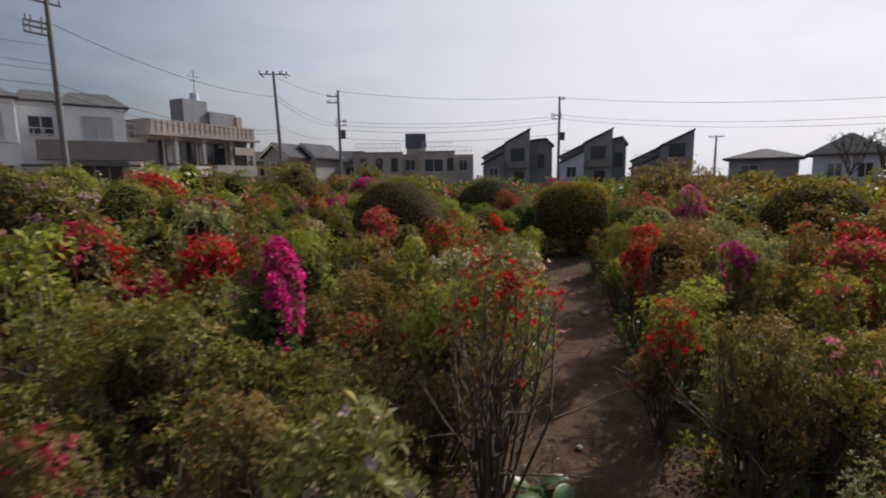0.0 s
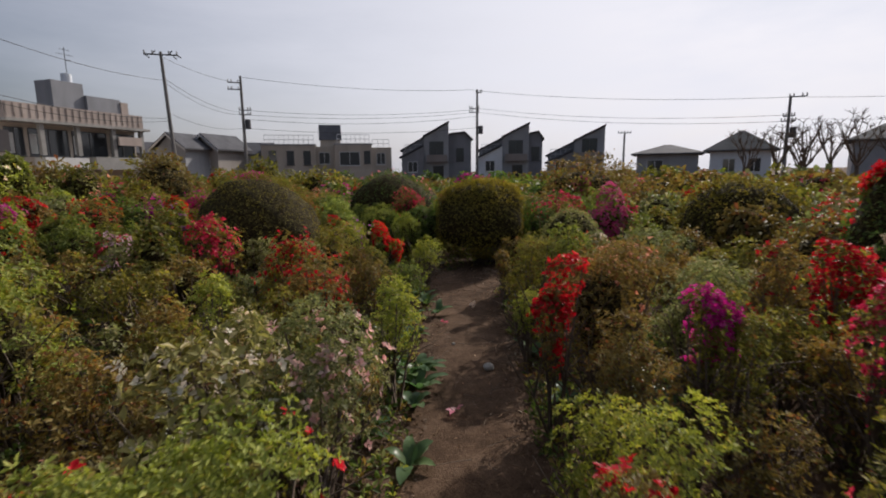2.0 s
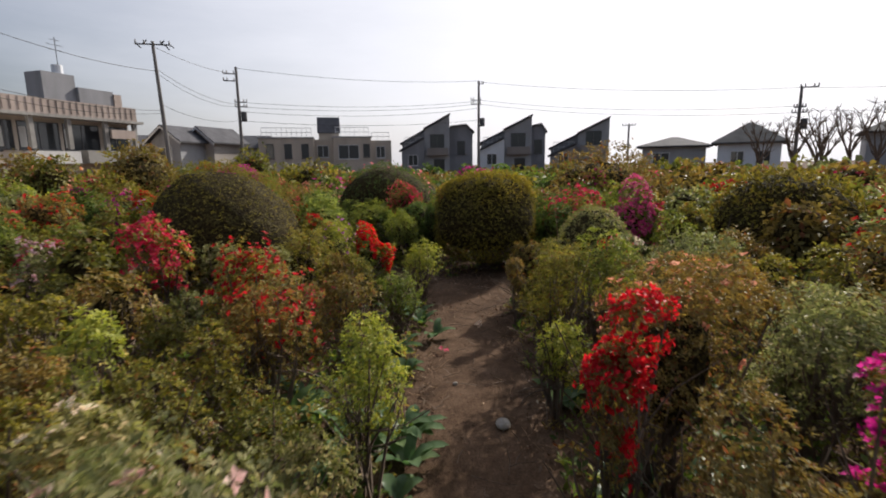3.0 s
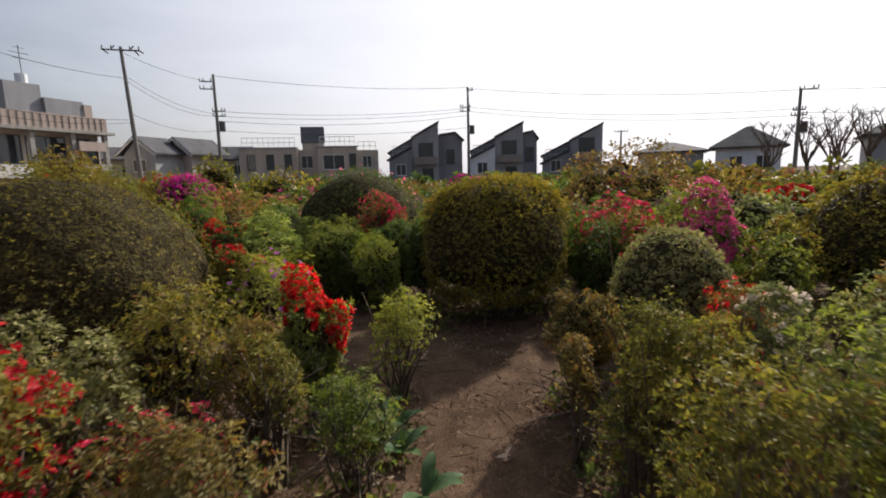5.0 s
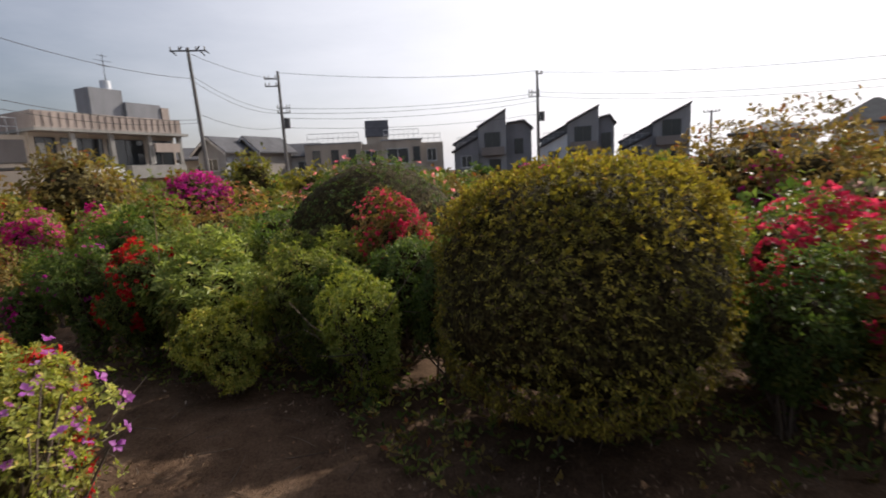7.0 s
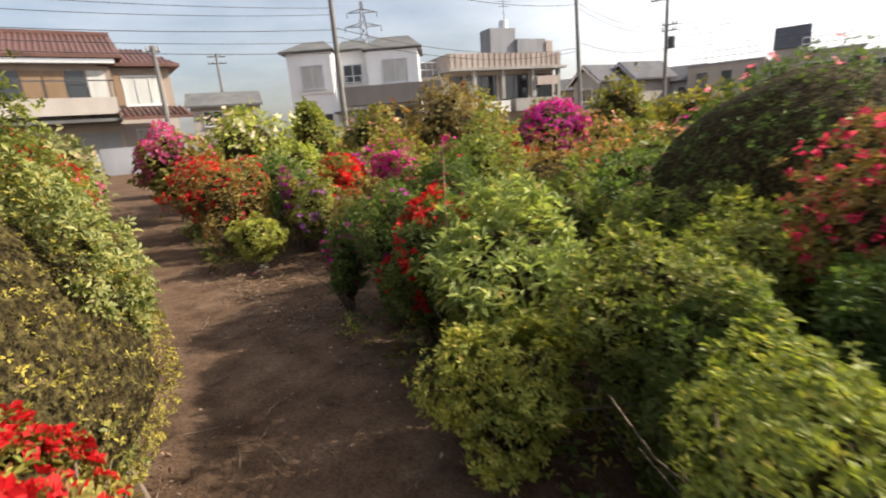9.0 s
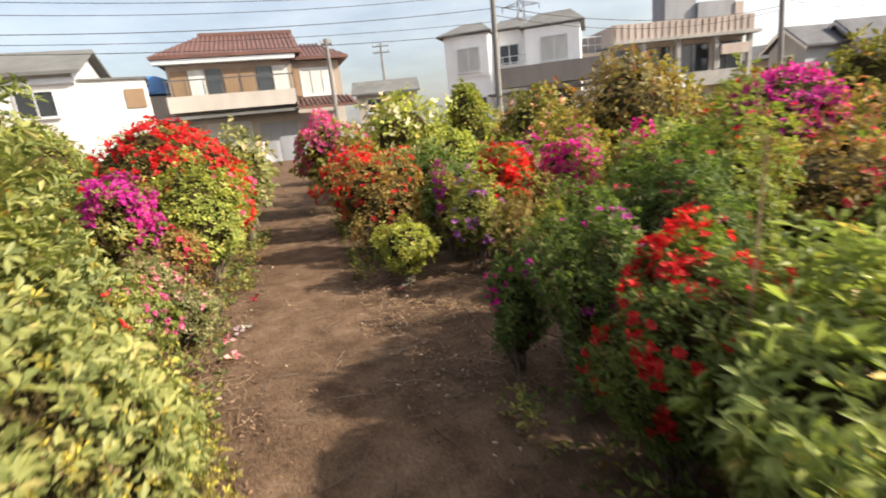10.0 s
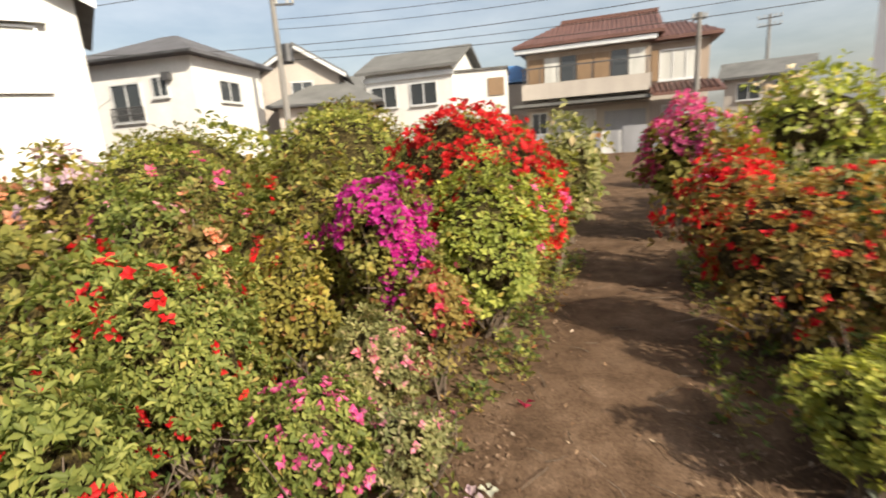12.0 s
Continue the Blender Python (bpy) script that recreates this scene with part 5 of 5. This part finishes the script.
azalea(-7.00, 10.17, 0.62, 1.57, "grey")
azalea(-3.77, 8.88, 0.30, 0.78, "brown", "crimson", 50)
azalea(-4.09, 7.30, 0.69, 1.33, "green", "pink", 16)
azalea(-4.85, 7.95, 0.80, 1.36, "olive")
azalea(-5.85, 9.77, 0.42, 1.26, "olive")
azalea(-3.77, 7.72, 0.29, 1.20, "brown", "coral", 20)
azalea(0.80, 9.72, 0.62, 0.92, "green")
azalea(1.50, 9.78, 0.62, 0.98, "deep")
azalea(1.00, 10.25, 0.70, 0.92, "green")
azalea(3.25, 8.55, 0.55, 0.85, "deep")
azalea(3.05, 9.30, 0.60, 1.05, "deep", "crimson", 20)
azalea(1.72, 9.36, 0.52, 0.92, "deep", shape="spread")
azalea(-0.92, 10.20, 0.56, 0.92, "deep", "violet", 24)
azalea(-0.85, 10.68, 0.62, 1.15, "deep", "crimson", 18)
azalea(-1.02, 11.25, 0.62, 1.25, "green")
azalea(-0.60, 8.38, 0.80, 1.38, "glossy", shape="spread")
azalea(-1.04, 8.31, 0.84, 1.32, "glossy", "red", 5, shape="spread")
azalea(-0.06, 2.58, 0.34, 0.87, "lime", "red", 8, shape="leggy")
azalea(0.14, 2.98, 0.50, 1.02, "white_green", "white", 55, shape="leggy")
azalea(-1.33, 10.10, 0.36, 0.66, "deep", "magenta", 24, shape="spread")

# ---- further shrubs between the ones above, smaller spacing beside the paths ----
FLOWERS = ["red", "crimson", "magenta", "blush", "coral", "scarlet"]


def fill(x0, y0, x1, y1, tries, step, hmin, hmax, tones, bloom):
    for _ in range(tries):
        fx, fy = rng.uniform(x0, x1), rng.uniform(y0, y1)
        fw = step * rng.uniform(0.75, 1.25)
        if -0.35 < fx < 0.75 and 4.75 < fy < 5.6:
            continue
        if -2.8 < fx < -1.2 and fy > 7.7 and fy < 9.0:
            continue
        if -3.2 < fx < -1.3 and 9.8 < fy < 11.0:
            continue
        if path_gap(fx, fy) < fw * 0.62 or any(math.hypot(fx - px, fy - py) < (fw * 0.61 + pr) * (0.66 if len(planted) < 300 else 0.74) for px, py, pr in planted):
            continue
        fl = FLOWERS[int(rng.integers(len(FLOWERS)))] if rng.random() < bloom else ""
        if 0.8 < fx < 2.6 and fy < 2.8:
            fl = ""
        azalea(fx, fy, fw, rng.uniform(hmin, hmax), tones[int(rng.integers(len(tones)))], fl, int(rng.integers(10, 70)), "", len(planted) > 300)


fill(-3.2, 0.6, 0.6, 7.2, 700, 0.44, 0.50, 0.80, ["olive", "olive", "brown", "brown", "grey"], 0.05)
fill(1.0, 0.2, 4.6, 7.0, 650, 0.44, 0.50, 0.82, ["olive", "brown", "brown", "grey"], 0.05)
fill(-5.2, 5.5, -1.4, 8.7, 900, 0.55, 0.90, 1.18, ["green", "green", "olive"], 0.15)
fill(-4.5, 10.0, 5.5, 13.5, 600, 0.70, 0.85, 1.1, ["olive", "green", "deep", "brown"], 0.3)
fill(-7.0, -1.5, -2.6, 9.0, 500, 0.85, 0.95, 1.2, ["olive", "olive", "brown", "lime", "grey"], 0.3)
fill(4.0, 0.0, 9.0, 13.0, 700, 0.85, 0.92, 1.15, ["olive", "brown", "grey"], 0.3)
fill(-10.0, 9.0, 8.0, 19.0, 900, 1.05, 0.92, 1.17, ["olive", "green", "brown", "deep"], 0.3)
fill(-13.0, 0.0, -6.0, 14.0, 400, 1.3, 1.15, 1.4, ["olive", "green", "brown"], 0.3)
fill(7.0, 4.0, 15.0, 20.0, 500, 1.3, 1.12, 1.45, ["olive", "brown", "brown", "grey"], 0.25)
fill(-14.0, 18.0, 16.0, 28.0, 700, 1.6, 1.1, 1.38, ["olive", "green", "brown", "deep"], 0.25)
fill(-6.0, -3.5, 6.0, 0.2, 150, 0.9, 0.7, 0.9, ["olive", "brown"], 0.2)

far_mesh = fast_mesh("azalea_thicket", np.concatenate(thicket["verts"]), np.concatenate(thicket["faces"]), thicket["slots"][0])
for slot in thicket["slots"][1:]:
    far_mesh.data.materials.append(slot)
far_mesh.data.polygons.foreach_set("material_index", np.concatenate(thicket["mats"]))
tagged(far_mesh, "dense mass of mixed azalea bushes beyond the paths", "shrubs", kind="stuff")


# ---- low plants and litter ----
def dock(x, y, size, count):
    """A weed with broad upright leaves from one root."""
    root = new("dock_plant")
    root.matrix_basis = pose(x, y, ground_z(x, y), 0, 0, rng.uniform(0, 360))
    tagged(root, "broad-leaved green dock weed beside the path", "weed", "dock weeds")
    for _ in range(count):
        ln, wd = size * rng.uniform(0.7, 1.2), size * rng.uniform(0.26, 0.36)
        yaw, lift = rng.uniform(0, 6.283), rng.uniform(0.5, 1.2)
        verts, faces = [], []
        for i in range(7):
            s = i / 6
            half = wd * 0.5 * math.sin(math.pi * min(1.0, 0.06 + s * 0.94)) ** 0.7
            a = lift - s * 1.1
            rx, rz = ln * s * math.cos(lift * 0.8), ln * (s * math.sin(lift) - 0.45 * s * s)
            for side in (-1, 0, 1):
                wave = 0.10 * half * math.sin(s * 14 + side)
                verts.append((rx * math.cos(yaw) - side * half * math.sin(yaw), rx * math.sin(yaw) + side * half * math.cos(yaw), rz + abs(side) * half * 0.3 + wave + 0.01))
        for i in range(6):
            for kk in (0, 1):
                q = i * 3 + kk
                faces.append((q, q + 1, q + 4, q + 3))
        lf = mesh_object("leaf", verts, faces, LEAF["dock"], root)
        lf.data.shade_smooth()


for dx, dy, ds, dn in ((0.55, 4.05, 0.26, 9), (0.25, 4.15, 0.28, 9), (0.42, 4.35, 0.26, 9), (0.62, 4.62, 0.24, 9), (0.86, 4.30, 0.20, 7), (0.78, 3.72, 0.22, 8), (0.95, 4.78, 0.24, 9), (0.72, 5.0, 0.26, 8), (0.98, 5.55, 0.24, 8),
                       (1.22, 6.55, 0.22, 8), (0.95, 5.95, 0.26, 9), (0.7, 5.75, 0.24, 8), (0.45, 1.75, 0.26, 8), (1.5, 2.75, 0.22, 7), (1.85, 4.95, 0.24, 8),
                       (0.4, 2.0, 0.24, 7), (2.2, 3.9, 0.22, 7), (-0.3, 1.75, 0.24, 7), (1.1, 1.6, 0.24, 7),
                       (1.83, 4.23, 0.24, 8), (2.15, 4.30, 0.16, 8), (2.58, 4.36, 0.26, 8), (2.32, 4.19, 0.20, 8), (1.99, 5.05, 0.18, 8), (2.42, 4.06, 0.18, 8), (-0.08, 5.28, 0.28, 8), (0.17, 5.11, 0.26, 8), (0.12, 4.94, 0.24, 8), (0.88, 4.81, 0.28, 8), (0.85, 4.71, 0.22, 8), (1.29, 6.22, 0.22, 8),
                       (-0.21, 5.39, 0.30, 9), (0.02, 5.03, 0.30, 9), (0.28, 4.99, 0.32, 10), (0.02, 5.31, 0.30, 9), (0.55, 4.99, 0.30, 9), (0.79, 4.83, 0.26, 9),
                       (0.98, 6.80, 0.26, 9), (1.22, 6.75, 0.24, 8), (1.12, 6.85, 0.26, 9), (0.24, 3.74, 0.26, 9), (0.92, 4.54, 0.24, 8), (0.35, 5.35, 0.28, 9)):
    dock(dx, dy, ds, dn)


def undergrowth(name, label, tone, count, reach, size, top):
    """Low weeds and seedlings that cover the earth between the shrubs."""
    pts = []
    while len(pts) < count:
        ux, uy = rng.uniform(-6.5, 6.0), rng.uniform(-0.5, 13.0)
        g = path_gap(ux, uy)
        patch = math.sin(ux * 3.1 + 1.3 * uy) + math.sin(uy * 2.7 - ux * 1.9)
        if (-3.2 < ux < -1.1 and 9.6 < uy < 11.0) or g < 0.04 or g > reach or patch + rng.normal(0, 0.7) < -0.6:
            continue
        pts.append((ux, uy, 0.004 * min(max(uy, 0), 9) + top * rng.random() ** 1.6 * min(1.0, 0.25 + g)))
    pts = np.array(pts)
    nr = unit(rng.normal(0, 0.4, pts.shape) + [[0, 0, 1]])
    v, f = leaves(pts, nr, 4, size, 0.45, (30, 80))
    return tagged(fast_mesh(name, v, f, LEAF[tone]), label, "weeds", kind="stuff")


undergrowth("undergrowth", "low green weeds and seedlings between the bushes", "green", 9000, 2.6, 0.042, 0.34)
undergrowth("shaded_undergrowth", "dark green low growth under the bushes", "deep", 9000, 3.2, 0.046, 0.40)
undergrowth("bronze_undergrowth", "bronze low growth and seedlings under the bushes", "brown", 5000, 2.6, 0.040, 0.32)


def scatter(name, label, count, mat, size, ratio, spread):
    """Dry leaves or petals lying on the ground along the paths."""
    px, py = [], []
    while len(px) < count:
        x0, y0, x1, y1, half = PATHS[int(rng.integers(len(PATHS)))]
        s, off = rng.uniform(-0.1, 1.1), rng.normal(0, 1)
        off = np.sign(off) * (half * spread + abs(off) * 0.3)
        ln = math.hypot(x1 - x0, y1 - y0)
        px.append(x0 + (x1 - x0) * s + (y1 - y0) / ln * off)
        py.append(y0 + (y1 - y0) * s - (x1 - x0) / ln * off)
    px, py = np.array(px), np.array(py)
    pts = np.stack([px, py, 0.004 * np.clip(py, 0, 9) + 0.014], 1)
    nr = unit(rng.normal(0, 0.25, pts.shape) + [[0, 0, 1]])
    v, f = leaves(pts, nr, 1, size, ratio, (75, 95), 0.0)
    return tagged(fast_mesh(name, v, f, mat), label, "litter", kind="stuff")


scatter("leaf_litter", "dry brown fallen leaves lying on the earth", 9000, LEAF["litter"], 0.028, 0.4, 0.75)
scatter("fallen_leaf_scatter", "sparse dry leaves on the trodden path", 1500, LEAF["litter"], 0.022, 0.4, 0.1)


def litter_under(count, x0, y0, x1, y1):
    """Dry leaves under the bushes, off the path."""
    pts = np.stack([rng.uniform(x0, x1, count), rng.uniform(y0, y1, count), np.zeros(count)], 1)
    pts = pts[np.array([path_gap(q[0], q[1]) > -0.05 for q in pts])]
    pts[:, 2] = 0.004 * np.clip(pts[:, 1], 0, 9) + 0.012 + rng.uniform(0, 0.012, len(pts))
    nr = unit(rng.normal(0, 0.35, pts.shape) + [[0, 0, 1]])
    v, f = leaves(pts, nr, 1, 0.032, 0.42, (70, 95), 0.0)
    return tagged(fast_mesh("leaf_litter", v, f, LEAF["litter"]), "dry pale brown leaves lying under the bushes", "litter", kind="stuff")


litter_under(12000, -1.5, 0.4, 3.2, 7.0)

pale_stone = plain("pale_stone", (0.42, 0.39, 0.35), 0.9, 20.0, 0.4, 0.4)
for sx, sy, sr in ((1.46, 4.80, 0.045), (1.30, 5.35, 0.018), (1.02, 3.1, 0.016), (0.7, 2.35, 0.02)):
    bm = bmesh.new()
    bmesh.ops.create_icosphere(bm, subdivisions=2, radius=sr)
    for v in bm.verts:
        v.co *= 1.0 + 0.14 * math.sin(v.co.x * 3.1 / sr + 1.0) * math.cos(v.co.y * 2.3 / sr)
        v.co.z *= 0.62
    me = bpy.data.meshes.new("stone")
    bm.to_mesh(me)
    bm.free()
    me.materials.append(pale_stone)
    ob = new("stone", me)
    ob.location = (sx, sy, 0.004 * sy + sr * 0.45)
    tagged(ob, "small pale rounded stone on the trodden earth", "stone", "loose stones")


def twigs(count):
    a = []
    for _ in range(count):
        x0, y0, x1, y1, half = PATHS[int(rng.integers(len(PATHS)))]
        s, off = rng.uniform(0, 1), rng.normal(0, half * 0.9)
        ln = math.hypot(x1 - x0, y1 - y0)
        a.append((x0 + (x1 - x0) * s + (y1 - y0) / ln * off, y0 + (y1 - y0) * s - (x1 - x0) / ln * off))
    a = np.array(a)
    st = np.stack([a[:, 0], a[:, 1], 0.004 * np.clip(a[:, 1], 0, 9) + 0.016], 1)
    ang = rng.uniform(0, 6.283, len(a))
    ln = rng.uniform(0.05, 0.22, len(a))
    en = st + np.stack([np.cos(ang) * ln, np.sin(ang) * ln, rng.uniform(0, 0.012, len(a))], 1)
    v, f = tubes(st, (st + en) / 2 + rng.normal(0, 0.008, st.shape) * [1, 1, 0], en, 0.0028, 0.0015)
    return tagged(fast_mesh("twig_litter", v, f, bark), "thin dry twigs lying on the earth", "litter", kind="stuff")


twigs(500)


def fallen_blossom(x, y, colour, size):
    z = 0.004 * min(max(y, 0), 9) + 0.02
    v, f = leaves(np.array([[0.0, 0.0, 0.0]]), np.array([[0.1, 0.1, 1.0]]), 5, size, 0.7, (45, 85), 0.2)
    ob = tagged(fast_mesh("fallen_blossom", v, f, PETAL[colour]), "fallen " + FLOWER_WORD[colour] + " blossom on the earth", "blossom", "fallen blossoms")
    ob.location = (x, y, z)


for bx, by, bc in ((-2.9, 10.32, "white"), (-2.86, 10.25, "pink"), (-2.95, 10.38, "white"), (-3.0, 9.06, "mauve"), (-3.03, 9.12, "white"),
                   (-2.9, 8.98, "pink"), (1.1, 4.2, "pink"), (1.3, 5.9, "crimson"), (-2.6, 8.95, "pink"), (-3.6, 9.3, "crimson"), (1.7, 6.4, "white")):
    fallen_blossom(bx, by, bc, 0.045)


def straw(count, x0, y0, x1, y1, length):
    """Pale dry stalks lying criss-cross on the earth."""
    st = np.stack([rng.uniform(x0, x1, count), rng.uniform(y0, y1, count), np.zeros(count)], 1)
    keep = np.array([path_gap(q[0], q[1]) > -0.12 for q in st])
    st = st[keep]
    st[:, 2] = 0.004 * np.clip(st[:, 1], 0, 9) + 0.016
    ang = rng.uniform(0, 6.283, len(st))
    ln = rng.uniform(0.4, 1.2, len(st)) * length
    en = st + np.stack([np.cos(ang) * ln, np.sin(ang) * ln, rng.uniform(0, 0.03, len(st))], 1)
    return tubes(st, (st + en) / 2 + rng.normal(0, 0.01, st.shape) * [1, 1, 0.3], en, 0.0022, 0.0012)


straw_mat = plain("dry_straw", (0.30, 0.20, 0.12), 0.9, 30.0, 0.4, 0.0)
pieces = [straw(450, -3.2, 9.9, -1.0, 11.0, 0.12), straw(500, -3.0, 7.9, -1.8, 8.9, 0.14), straw(700, 0.2, 3.0, 2.4, 7.0, 0.09), straw(400, -0.6, 0.6, 1.6, 3.0, 0.09)]
sv, sf, off = [], [], 0
for v, f in pieces:
    sv.append(v)
    sf.append(f + off)
    off += len(v)
tagged(fast_mesh("dry_grass_litter", np.concatenate(sv), np.concatenate(sf), straw_mat), "pale dry grass stalks lying under the bushes", "litter", kind="stuff")


def cane(x, y, height, lean_x, lean_y):
    bm = bmesh.new()
    q = Vector((0, 0, -0.05))
    for i in range(5):
        e = Vector((lean_x * (i + 1) / 5, lean_y * (i + 1) / 5, height * (i + 1) / 5))
        rod(bm, q, e, 0.0035, 0.003, 6)
        bmesh.ops.create_icosphere(bm, subdivisions=1, radius=0.0045, matrix=Matrix.Translation(e))
        q = e
    root = new("plant_stake")
    root.matrix_basis = pose(x, y, ground_z(x, y))
    tagged(root, "thin pale bamboo stake stuck in the earth", "stake", "plant stakes")
    part("cane", bm, straw_mat, root)


cane(2.95, 7.55, 1.0, -0.12, 0.02)
cane(0.55, 7.5, 0.55, -0.05, 0.02)
cane(-0.15, 9.75, 1.15, 0.02, 0.03)
